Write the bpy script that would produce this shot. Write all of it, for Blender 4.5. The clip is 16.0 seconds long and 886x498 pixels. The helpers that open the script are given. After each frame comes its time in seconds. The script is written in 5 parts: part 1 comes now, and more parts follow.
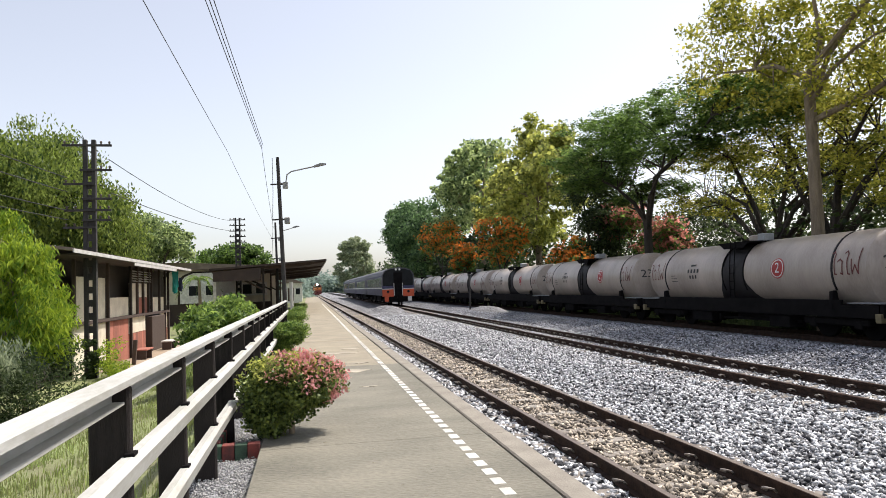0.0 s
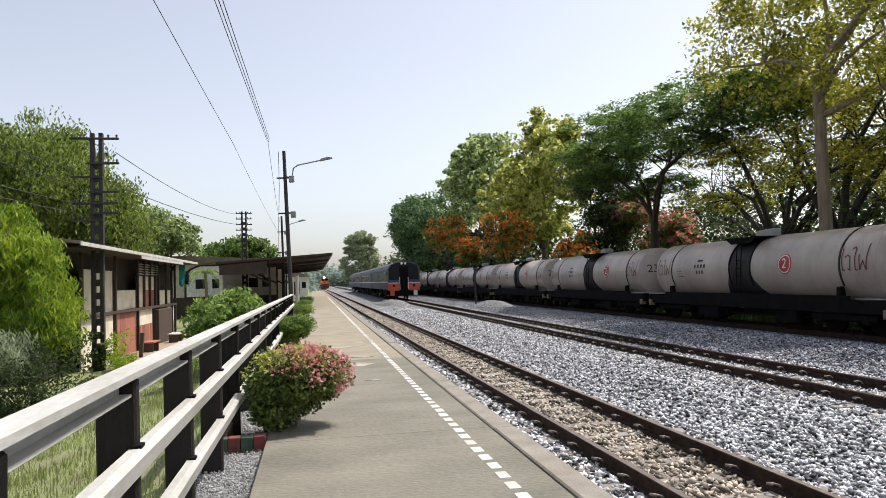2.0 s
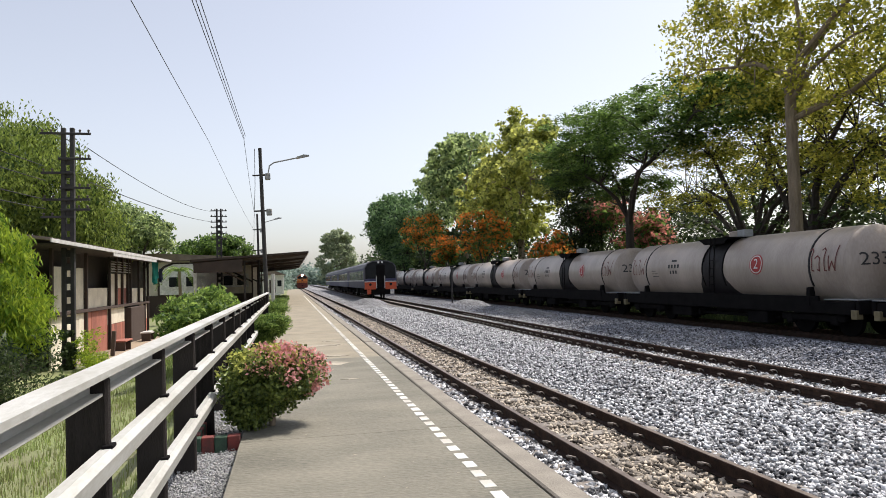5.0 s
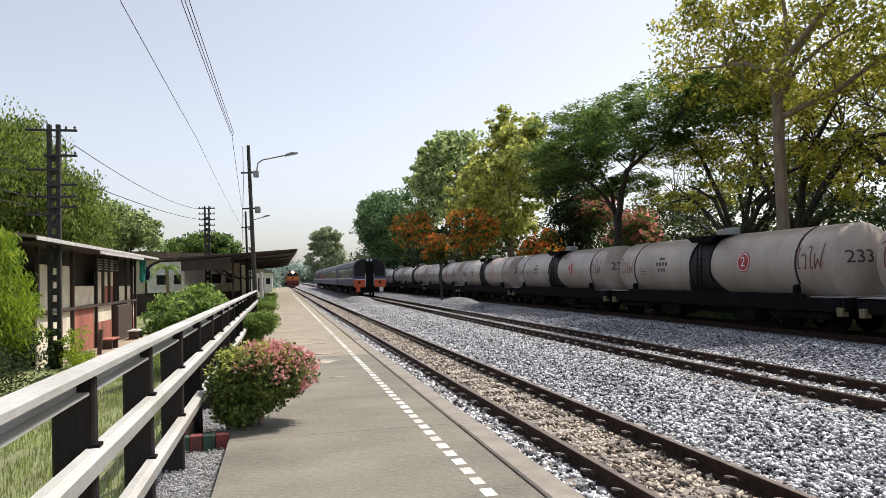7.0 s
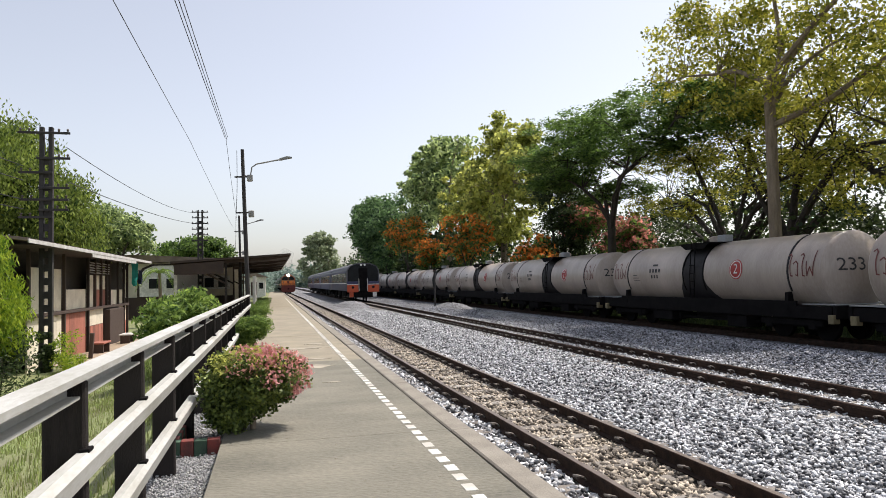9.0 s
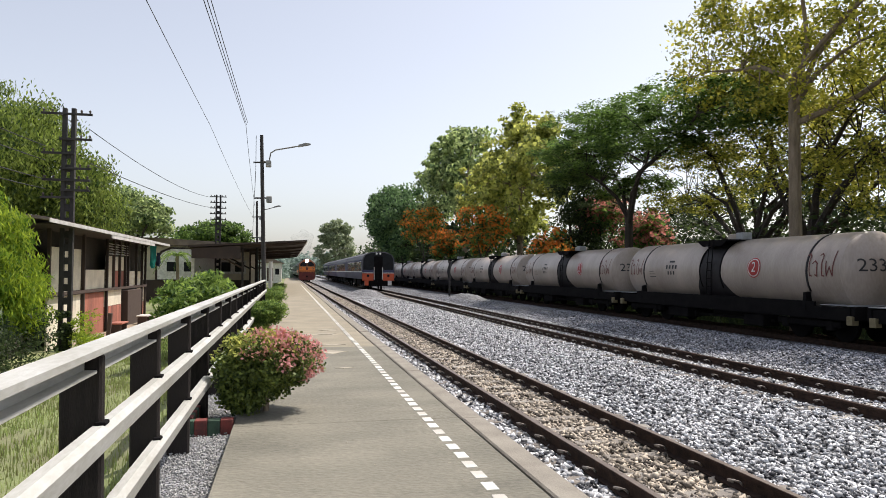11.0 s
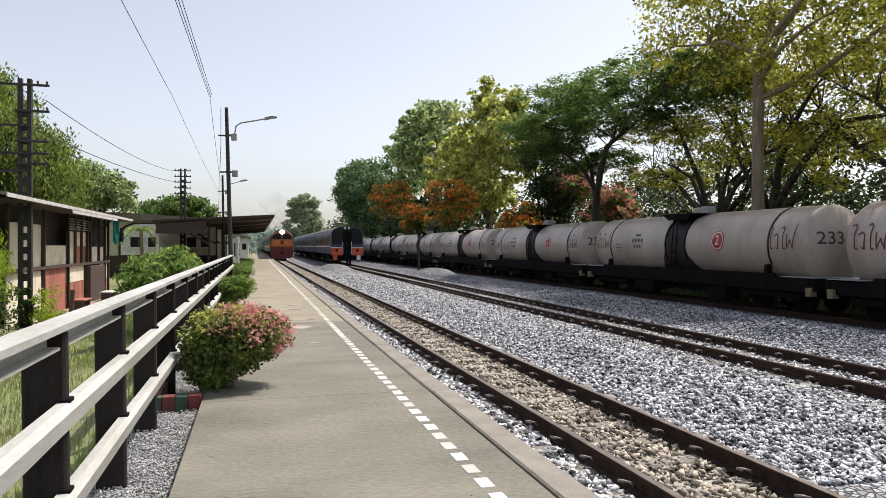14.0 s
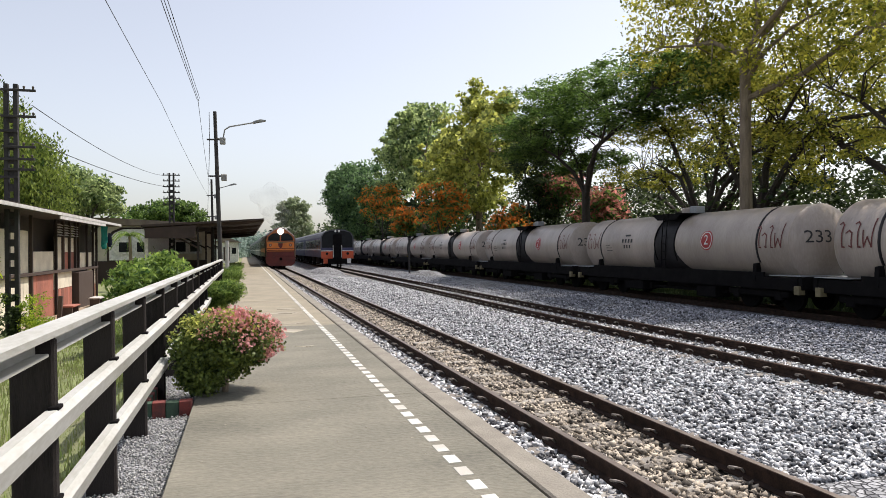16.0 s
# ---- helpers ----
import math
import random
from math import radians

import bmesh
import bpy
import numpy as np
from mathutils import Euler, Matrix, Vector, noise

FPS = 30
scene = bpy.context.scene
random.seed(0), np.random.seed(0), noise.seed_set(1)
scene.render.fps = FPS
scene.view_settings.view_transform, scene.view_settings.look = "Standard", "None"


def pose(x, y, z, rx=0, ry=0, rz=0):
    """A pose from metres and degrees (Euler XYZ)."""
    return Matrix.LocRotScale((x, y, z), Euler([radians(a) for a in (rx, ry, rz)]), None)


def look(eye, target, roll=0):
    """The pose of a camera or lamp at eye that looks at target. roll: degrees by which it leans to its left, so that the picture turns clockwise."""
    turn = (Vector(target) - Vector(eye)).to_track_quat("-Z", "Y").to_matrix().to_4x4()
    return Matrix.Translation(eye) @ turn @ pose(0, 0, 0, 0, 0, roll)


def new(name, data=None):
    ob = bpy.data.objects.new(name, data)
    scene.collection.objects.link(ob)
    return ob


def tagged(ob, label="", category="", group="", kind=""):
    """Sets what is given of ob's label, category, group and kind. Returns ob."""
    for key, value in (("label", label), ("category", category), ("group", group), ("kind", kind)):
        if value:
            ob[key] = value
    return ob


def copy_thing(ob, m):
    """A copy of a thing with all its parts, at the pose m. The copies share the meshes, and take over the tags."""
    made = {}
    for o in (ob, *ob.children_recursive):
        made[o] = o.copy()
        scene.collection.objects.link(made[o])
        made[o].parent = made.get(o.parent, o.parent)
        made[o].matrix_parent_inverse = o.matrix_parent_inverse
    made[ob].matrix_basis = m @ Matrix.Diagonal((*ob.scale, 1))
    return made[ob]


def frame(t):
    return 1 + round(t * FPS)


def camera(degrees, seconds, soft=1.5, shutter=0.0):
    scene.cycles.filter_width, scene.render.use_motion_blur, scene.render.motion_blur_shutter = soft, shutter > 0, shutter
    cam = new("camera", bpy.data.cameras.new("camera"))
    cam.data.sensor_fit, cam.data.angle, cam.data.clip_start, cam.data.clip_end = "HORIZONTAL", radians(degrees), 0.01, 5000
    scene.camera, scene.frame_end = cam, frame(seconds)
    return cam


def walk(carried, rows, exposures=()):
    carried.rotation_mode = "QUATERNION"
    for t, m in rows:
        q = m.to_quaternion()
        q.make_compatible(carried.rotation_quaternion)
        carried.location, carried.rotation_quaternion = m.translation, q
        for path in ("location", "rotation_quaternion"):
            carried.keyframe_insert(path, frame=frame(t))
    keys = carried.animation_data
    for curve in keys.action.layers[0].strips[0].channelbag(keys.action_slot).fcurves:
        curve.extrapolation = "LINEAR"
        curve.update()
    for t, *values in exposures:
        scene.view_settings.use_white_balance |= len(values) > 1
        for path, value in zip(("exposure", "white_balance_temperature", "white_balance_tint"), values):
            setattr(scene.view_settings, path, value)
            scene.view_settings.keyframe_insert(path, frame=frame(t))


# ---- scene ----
cam = camera(65.0, 16.0, soft=0.5)
EYE = 1.55
# seconds, lift of the eye, pitch, roll, yaw
ROWS = [
    (0, 0.03, 2.99, 2.05, -10.93),
    (0.5, 0.03, 3.18, 2.01, -10.65),
    (1, 0.03, 3.04, 1.76, -10.72),
    (1.5, 0.03, 2.94, 1.70, -10.47),
    (2, 0.03, 2.53, 1.82, -10.46),
    (2.5, 0.03, 2.35, 1.71, -10.54),
    (3, 0.03, 2.75, 1.21, -11.77),
    (3.5, 0.03, 2.80, 1.19, -12.29),
    (6, 0.03, 2.04, 1.98, -12.62),
    (6.5, 0.03, 1.98, 1.96, -13.05),
    (7, 0.03, 2.18, 1.60, -13.26),
    (7.5, 0.03, 2.07, 1.28, -13.74),
    (8, 0.03, 2.29, 1.17, -13.84),
    (8.5, 0.03, 2.35, 1.44, -13.60),
    (9, 0.03, 2.61, 1.28, -13.79),
    (11.5, 0, 1.20, -0.54, -12.40),
    (12, 0, 0.41, -0.05, -12.32),
    (12.5, 0, 0.10, -0.30, -11.95),
    (13, 0, -0.63, -0.99, -12.75),
    (13.5, 0, -0.61, -0.51, -13.38),
    (14, 0, -0.23, -0.07, -15.10),
    (14.5, 0, -0.04, 0.27, -16.03),
    (15, 0, -0.06, 0.22, -15.90),
    (15.5, 0, -0.14, 0.38, -15.98),
    (16, 0, -0.05, 0.49, -15.88),
]
walk(cam, [(t, pose(0, 0, EYE + dz, 90 + pitch, roll, yaw)) for t, dz, pitch, roll, yaw in ROWS],
     [(0.0, 0.38, 6600, 13), (0.5, 0.38, 6600, 13), (1.0, 0.26, 6550, 13), (3.0, 0.22, 6550, 13), (8.0, 0.20, 6600, 13), (16.0, 0.19, 6600, 13)])

# ---- light ----
SUN = Vector((0.50, 0.20, 1.0)).normalized()
world = bpy.data.worlds.new("sky")
scene.world = world
world.use_nodes = True
wn = world.node_tree.nodes
sky = wn.new("ShaderNodeTexSky")
sky.sky_type, sky.sun_disc = "NISHITA", False
sky.sun_elevation = math.asin(SUN.z)
sky.sun_rotation = math.atan2(SUN.x, SUN.y)
sky.air_density, sky.dust_density, sky.ozone_density = 1.0, 2.0, 1.0
wn["Background"].inputs["Strength"].default_value = 0.165
haze = wn.new("ShaderNodeHueSaturation")
haze.inputs["Saturation"].default_value = 0.5
world.node_tree.links.new(sky.outputs[0], haze.inputs["Color"])
world.node_tree.links.new(haze.outputs[0], wn["Background"].inputs["Color"])
sun = new("sun", bpy.data.lights.new("sun", "SUN"))
sun.data.energy, sun.data.angle, sun.data.color = 4.7, radians(0.6), (1.0, 0.95, 0.87)
sun.matrix_world = look(SUN * 50, (0, 0, 0))


# ---- materials ----
def mat(name, base, second=None, rough=0.7, metal=0.0, scale=6.0, fine=60.0, bump=0.15, spread=0.5, island=False, each=False, translucent=0.0, emit=0.0, stretch=(1, 1, 1), spec=0.5, detail=6, grain=0.45):
    m = bpy.data.materials.new(name)
    m.use_nodes = True
    n, l = m.node_tree.nodes, m.node_tree.links
    b = n["Principled BSDF"]
    b.inputs["Roughness"].default_value, b.inputs["Metallic"].default_value = rough, metal
    b.inputs["Specular IOR Level"].default_value = spec
    second = second or tuple(c * 0.6 for c in base)
    tc, mp = n.new("ShaderNodeTexCoord"), n.new("ShaderNodeMapping")
    mp.inputs["Scale"].default_value = stretch
    l.new(tc.outputs["Object"], mp.inputs[0])
    big, small = n.new("ShaderNodeTexNoise"), n.new("ShaderNodeTexNoise")
    big.inputs["Scale"].default_value, small.inputs["Scale"].default_value = scale, fine
    big.inputs["Detail"].default_value, small.inputs["Detail"].default_value = detail, 3
    l.new(mp.outputs[0], big.inputs[0]), l.new(mp.outputs[0], small.inputs[0])
    add = n.new("ShaderNodeMath")
    add.operation = "MULTIPLY_ADD"
    l.new(small.outputs[0], add.inputs[0])
    add.inputs[1].default_value = grain
    l.new(big.outputs[0], add.inputs[2])
    fac = add.outputs[0]
    if island or each:
        g = n.new("ShaderNodeNewGeometry" if island else "ShaderNodeObjectInfo")
        add2 = n.new("ShaderNodeMath")
        add2.operation = "MULTIPLY_ADD"
        l.new(g.outputs["Random Per Island" if island else "Random"], add2.inputs[0])
        add2.inputs[1].default_value = 0.9
        l.new(fac, add2.inputs[2])
        sub = n.new("ShaderNodeMath")
        sub.operation = "SUBTRACT"
        l.new(add2.outputs[0], sub.inputs[0])
        sub.inputs[1].default_value = 0.45
        fac = sub.outputs[0]
    ramp = n.new("ShaderNodeMapRange")
    middle = 0.5 + grain * 0.5
    ramp.inputs["From Min"].default_value, ramp.inputs["From Max"].default_value = middle - spread / 2, middle + spread / 2
    l.new(fac, ramp.inputs[0])
    mix = n.new("ShaderNodeMix")
    mix.data_type = "RGBA"
    mix.inputs[6].default_value, mix.inputs[7].default_value = (*second, 1), (*base, 1)
    l.new(ramp.outputs[0], mix.inputs[0])
    l.new(mix.outputs[2], b.inputs["Base Color"])
    if bump:
        bp = n.new("ShaderNodeBump")
        bp.inputs["Strength"].default_value, bp.inputs["Distance"].default_value = bump, 0.02
        l.new(small.outputs[0], bp.inputs["Height"])
        l.new(bp.outputs[0], b.inputs["Normal"])
    if translucent:
        tr, ms = n.new("ShaderNodeBsdfTranslucent"), n.new("ShaderNodeMixShader")
        l.new(mix.outputs[2], tr.inputs[0])
        ms.inputs[0].default_value = translucent
        l.new(b.outputs[0], ms.inputs[1]), l.new(tr.outputs[0], ms.inputs[2])
        l.new(ms.outputs[0], n["Material Output"].inputs[0])
    if emit:
        b.inputs["Emission Color"].default_value, b.inputs["Emission Strength"].default_value = (*base, 1), emit
    return m


def stone_mat(name, light, dark, scale):
    """Crushed stone seen from afar: cells of differing grey with dark joints."""
    m = bpy.data.materials.new(name)
    m.use_nodes = True
    n, l = m.node_tree.nodes, m.node_tree.links
    b = n["Principled BSDF"]
    b.inputs["Roughness"].default_value = 0.9
    tc, v, v2, big = n.new("ShaderNodeTexCoord"), n.new("ShaderNodeTexVoronoi"), n.new("ShaderNodeTexVoronoi"), n.new("ShaderNodeTexNoise")
    v.inputs["Scale"].default_value = v2.inputs["Scale"].default_value = scale
    v2.feature = "DISTANCE_TO_EDGE"
    big.inputs["Scale"].default_value, big.inputs["Detail"].default_value = 0.7, 5
    for t in (v, v2, big):
        l.new(tc.outputs["Object"], t.inputs["Vector"])
    sep = n.new("ShaderNodeSeparateColor")
    l.new(v.outputs["Color"], sep.inputs[0])
    mix = n.new("ShaderNodeMix")
    mix.data_type = "RGBA"
    mix.inputs[6].default_value, mix.inputs[7].default_value = (*dark, 1), (*light, 1)
    avg = n.new("ShaderNodeMath")
    avg.operation = "MULTIPLY_ADD"
    l.new(sep.outputs[0], avg.inputs[0])
    avg.inputs[1].default_value = 0.7
    l.new(big.outputs[0], avg.inputs[2])
    sub = n.new("ShaderNodeMath")
    sub.operation = "SUBTRACT"
    l.new(avg.outputs[0], sub.inputs[0])
    sub.inputs[1].default_value = 0.3
    l.new(sub.outputs[0], mix.inputs[0])
    edge = n.new("ShaderNodeMapRange")
    edge.inputs["From Max"].default_value = 0.12
    edge.inputs["To Min"].default_value = 0.25
    l.new(v2.outputs["Distance"], edge.inputs[0])
    mul = n.new("ShaderNodeMix")
    mul.data_type, mul.blend_type = "RGBA", "MULTIPLY"
    mul.inputs[0].default_value = 1
    l.new(mix.outputs[2], mul.inputs[6]), l.new(edge.outputs[0], mul.inputs[7])
    l.new(mul.outputs[2], b.inputs["Base Color"])
    bp = n.new("ShaderNodeBump")
    bp.inputs["Strength"].default_value, bp.inputs["Distance"].default_value = 1.0, 0.04
    l.new(edge.outputs[0], bp.inputs["Height"]), l.new(bp.outputs[0], b.inputs["Normal"])
    return m


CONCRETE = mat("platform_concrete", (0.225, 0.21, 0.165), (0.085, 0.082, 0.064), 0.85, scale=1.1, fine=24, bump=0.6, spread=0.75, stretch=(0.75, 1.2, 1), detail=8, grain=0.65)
# sandy copy of the concrete, with the far end's sunlight put into its colour
DUSTY_SUNLIT = mat("dusty_sunlit_concrete", (0.32, 0.28, 0.205), (0.17, 0.15, 0.115), 0.9, scale=1.1, fine=24, bump=0.4, spread=0.75, detail=8, grain=0.6)
PATCH = mat("pale_cement_patch", (0.42, 0.375, 0.295), (0.20, 0.18, 0.145), 0.85, scale=2.2, fine=30, bump=0.3, spread=0.5)
COPING = mat("coping_concrete", (0.26, 0.24, 0.20), (0.17, 0.15, 0.125), 0.9, scale=3, fine=50, bump=0.3)
WHITE_PAINT = mat("white_paint", (0.62, 0.61, 0.56), (0.42, 0.40, 0.36), 0.7, scale=5, fine=80, bump=0.05, each=True)
BALLAST = stone_mat("ballast_bed", (0.40, 0.405, 0.42), (0.045, 0.046, 0.052), 15)
# darker, bluer ballast: shade of trees and wagons put into the stone colour
BALLAST_SHADE = stone_mat("shade_darkened_ballast_bed", (0.26, 0.27, 0.30), (0.03, 0.031, 0.036), 15)
STONE_SHADE = mat("shade_darkened_stone", (0.44, 0.455, 0.50), (0.03, 0.031, 0.036), 0.85, scale=9, fine=50, bump=0.2, spread=0.9, island=True)
BALLAST_OLD = stone_mat("old_ballast_bed", (0.33, 0.285, 0.23), (0.10, 0.08, 0.065), 13)
STONE = mat("crushed_stone", (0.72, 0.73, 0.75), (0.03, 0.031, 0.036), 0.9, scale=9, fine=50, bump=0.2, spread=0.7, island=True)
STONE_OLD = mat("weathered_stone", (0.52, 0.45, 0.36), (0.06, 0.05, 0.04), 0.9, scale=9, fine=50, bump=0.2, spread=0.7, island=True)
RUST = mat("rusty_rail_steel", (0.06, 0.036, 0.026), (0.018, 0.013, 0.011), 0.85, 0.0, spec=0.15, scale=8, fine=70, bump=0.2)
RAILHEAD = mat("polished_rail_head", (0.20, 0.17, 0.15), (0.11, 0.085, 0.07), 0.5, 0.6, scale=6, fine=60, bump=0.03)
SLEEPER = mat("concrete_sleeper", (0.30, 0.28, 0.25), (0.18, 0.16, 0.14), 0.9, scale=5, fine=60, bump=0.3, each=True)
CLIP = mat("spring_clip_steel", (0.38, 0.35, 0.32), (0.12, 0.10, 0.085), 0.6, 0.4, scale=20, fine=90)
GRASSLAND = mat("grassy_earth", (0.20, 0.25, 0.085), (0.16, 0.15, 0.085), 0.95, scale=0.9, fine=30, bump=0.6, spread=0.5)
EARTH = mat("bare_earth", (0.36, 0.28, 0.2), (0.24, 0.19, 0.13), 0.95, scale=1.2, fine=30, bump=0.4)
DARKWOOD = mat("tarred_timber", (0.034, 0.029, 0.027), (0.008, 0.007, 0.007), 0.85, spec=0.12, scale=3, fine=50, bump=0.5, stretch=(6, 6, 0.7), each=True)
WHITE_STEEL = mat("white_painted_steel", (0.55, 0.555, 0.54), (0.28, 0.27, 0.225), 0.55, 0.0, scale=3, fine=40, bump=0.15, spread=0.7, stretch=(1, 0.3, 1))
GREY_STEEL = mat("dull_grey_steel", (0.32, 0.34, 0.36), (0.2, 0.21, 0.22), 0.5, 0.3, scale=4, fine=50, bump=0.1)
TANKGREY = mat("weathered_grey_tank_paint", (0.48, 0.41, 0.355), (0.25, 0.205, 0.17), 0.36, spec=0.5, scale=0.9, fine=18, bump=0.05, spread=0.7, stretch=(1, 1.6, 0.25))
TANKBLACK = mat("oil_stained_tank_shell", (0.030, 0.027, 0.029), (0.010, 0.009, 0.010), 0.6, spec=0.25, scale=2, fine=30, bump=0.1)
UNDER = mat("sooty_underframe", (0.013, 0.012, 0.012), (0.006, 0.0055, 0.006), 0.9, spec=0.06, scale=3, fine=40)
BLACKPAINT = mat("black_lettering", (0.03, 0.028, 0.03), None, 0.6, scale=5, fine=40, bump=0)
REDPAINT = mat("red_sign_paint", (0.42, 0.03, 0.025), (0.3, 0.02, 0.02), 0.55, scale=5, fine=40, bump=0)
MAROON = mat("maroon_lettering", (0.16, 0.035, 0.03), None, 0.6, scale=5, fine=40, bump=0)
GRAVEL = mat("fine_gravel", (0.50, 0.50, 0.48), (0.24, 0.24, 0.235), 0.9, scale=9, fine=50, bump=0.2, spread=0.9, island=True)
YELLOW = mat("faded_yellow_paint", (0.23, 0.19, 0.10), None, 0.6)
WHITE = mat("white_lettering", (0.8, 0.8, 0.78), None, 0.6, bump=0)


# ---- builders ----
def obj(name, bm, material, parent=None, label="", m=None, smooth=False):
    me = bpy.data.meshes.new(name)
    bm.to_mesh(me)
    bm.free()
    for p in me.polygons:
        p.use_smooth = smooth
    for mt in material if isinstance(material, (list, tuple)) else [material]:
        me.materials.append(mt)
    ob = new(name, me)
    if parent:
        ob.parent = parent
    if m is not None:
        ob.matrix_basis = m
    if label:
        tagged(ob, label)
    return ob


def part(name, bm, material, parent, label="", m=None, smooth=False):
    return obj(name, bm, material, parent, label, m, smooth)


def share(name, data, parent, m):
    ob = new(name, data)
    ob.parent, ob.matrix_basis = parent, m
    return ob


def thing(name, label, category, m=None, group="", kind=""):
    ob = new(name)
    if m is not None:
        ob.matrix_basis = m
    return tagged(ob, label, category, group, kind)


def box(bm, x0, x1, y0, y1, z0, z1, bevel=0.0, index=0):
    r = bmesh.ops.create_cube(bm, size=1.0, matrix=Matrix.Translation(((x0 + x1) / 2, (y0 + y1) / 2, (z0 + z1) / 2)) @ Matrix.Diagonal((x1 - x0, y1 - y0, z1 - z0, 1)))
    faces = {f for v in r["verts"] for f in v.link_faces}
    for f in faces:
        f.material_index = index
    if bevel:
        bmesh.ops.bevel(bm, geom=list({e for f in faces for e in f.edges}), offset=bevel, segments=1, affect="EDGES")
    return bm


def cube(x0, x1, y0, y1, z0, z1, bevel=0.0):
    return box(bmesh.new(), x0, x1, y0, y1, z0, z1, bevel)


def tube(bm, points, radii, sides=8, cap=True, index=0):
    """A tapered tube along a line of points."""
    points = [Vector(p) for p in points]
    rings = []
    for i, p in enumerate(points):
        d = (points[min(i + 1, len(points) - 1)] - points[max(i - 1, 0)]).normalized()
        a = d.orthogonal().normalized() if not rings else (side - d * side.dot(d)).normalized()
        side = a
        b = d.cross(a)
        rings.append([bm.verts.new(p + (a * math.cos(k * math.tau / sides) + b * math.sin(k * math.tau / sides)) * radii[i]) for k in range(sides)])
    for r0, r1 in zip(rings, rings[1:]):
        for k in range(sides):
            f = bm.faces.new((r0[k], r0[(k + 1) % sides], r1[(k + 1) % sides], r1[k]))
            f.smooth, f.material_index = True, index
    if cap:
        for r in (rings[0][::-1], rings[-1]):
            bm.faces.new(r).material_index = index
    return bm


def prism(bm, outline, y0, y1, index=0, axis="y"):
    """An outline of (x, z) drawn out along y, or of (y, z) along x."""
    put = (lambda a, c, z: (a, c, z)) if axis == "y" else (lambda a, c, z: (c, a, z))
    r0 = [bm.verts.new(put(a, y0, z)) for a, z in outline]
    r1 = [bm.verts.new(put(a, y1, z)) for a, z in outline]
    n = len(outline)
    fs = [bm.faces.new((r0[i], r0[(i + 1) % n], r1[(i + 1) % n], r1[i])) for i in range(n)]
    fs += [bm.faces.new(r0[::-1]), bm.faces.new(r1)]
    for f in fs:
        f.material_index = index
    bmesh.ops.recalc_face_normals(bm, faces=fs)
    return bm


def raw_mesh(name, verts, faces_n, loops, material, smooth=False):
    """A mesh from arrays: every face has faces_n corners."""
    me = bpy.data.meshes.new(name)
    me.vertices.add(len(verts))
    me.vertices.foreach_set("co", np.asarray(verts, "f").ravel())
    me.loops.add(len(loops))
    me.loops.foreach_set("vertex_index", np.asarray(loops, "i"))
    k = len(loops) // faces_n
    me.polygons.add(k)
    me.polygons.foreach_set("loop_start", np.arange(0, k * faces_n, faces_n, dtype="i"))
    me.update(calc_edges=True)
    me.validate()
    me.materials.append(material)
    return me


# ---- ground, platform and tracks ----
RAIL_Z = -0.15
def ground_height(x, y):
    pts = [(-900, -1.2), (-9, -1.05), (-4.5, -0.95), (-2.2, -0.45), (-1.3, -0.16), (-0.52, -0.14), (-0.45, -0.5), (2.0, -0.5), (2.08, -0.33), (5.0, -0.34), (5.7, -0.26), (6.5, -0.33), (9.6, -0.33), (11.2, -0.22), (12.6, -0.26), (13.2, -0.36), (16.2, -0.36), (17.5, -0.7), (60, -0.8), (900, -0.8)]
    return float(np.interp(x, [p[0] for p in pts], [p[1] for p in pts]))


def strip(name, xs, ys, material, label, category="ground", lift=0.0, rough=0.02):
    bm = bmesh.new()
    grid = [[bm.verts.new((x, y, ground_height(x, y) + lift + (rough * noise.noise((x * 0.9, y * 0.7, 3)) if abs(y) < 90 and -30 < x < 25 else 0))) for x in xs] for y in ys]
    for a, b in zip(grid, grid[1:]):
        for i in range(len(xs) - 1):
            bm.faces.new((a[i], a[i + 1], b[i + 1], b[i])).smooth = True
    return tagged(obj(name, bm, material), label, category, kind="structure")


far_ys = [-60, -20, -5] + [i * 0.8 for i in range(60)] + [50, 60, 80, 110, 150, 250, 500, 1200, 2500]
strip("ground", [-900, -200, -60, -30, -20, -14, -11, -9, -7.5, -6, -4.5, -3.6, -2.8, -2.2, -1.7, -1.3, -0.9, -0.52, -0.45, 0.8, 2.0], far_ys, GRASSLAND, "rough grassy earth beside the railway", rough=0.1)
strip("ballast_bed_main", [2.8, 3.1, 3.5, 3.85], far_ys, BALLAST_OLD, "brownish crushed stone between the rails", "ballast")
strip("ballast_bed_verge", [2.0, 2.08, 2.4, 2.8], far_ys, BALLAST, "grey crushed stone along the platform edge", "ballast")
strip("ballast_bed_sidings", [3.85, 4.4, 5.0, 5.5, 6.0, 6.4, 6.8, 7.5, 8.5, 9.5], far_ys, BALLAST, "grey crushed stone railway ballast", "ballast")
# shaded band beside the wagons, painted by a darker bed
strip("ballast_bed_wagon_siding", [9.5, 10.2, 11.2, 11.7, 12.2, 12.8, 14, 15, 16.2, 17.5], far_ys, BALLAST_SHADE, "crushed stone along the wagon siding, darkened for shade", "ballast")
strip("ground_far_side", [17.5, 19, 22, 26, 35, 60, 200, 900], far_ys, GRASSLAND, "shaded grass under the line of trees", rough=0.2)
strip("gravel_strip", [-1.25, -1.0, -0.75, -0.53], [-6.5 + 0.8 * i for i in range(70)], BALLAST, "grey gravel between fence and platform", "gravel", lift=0.045)

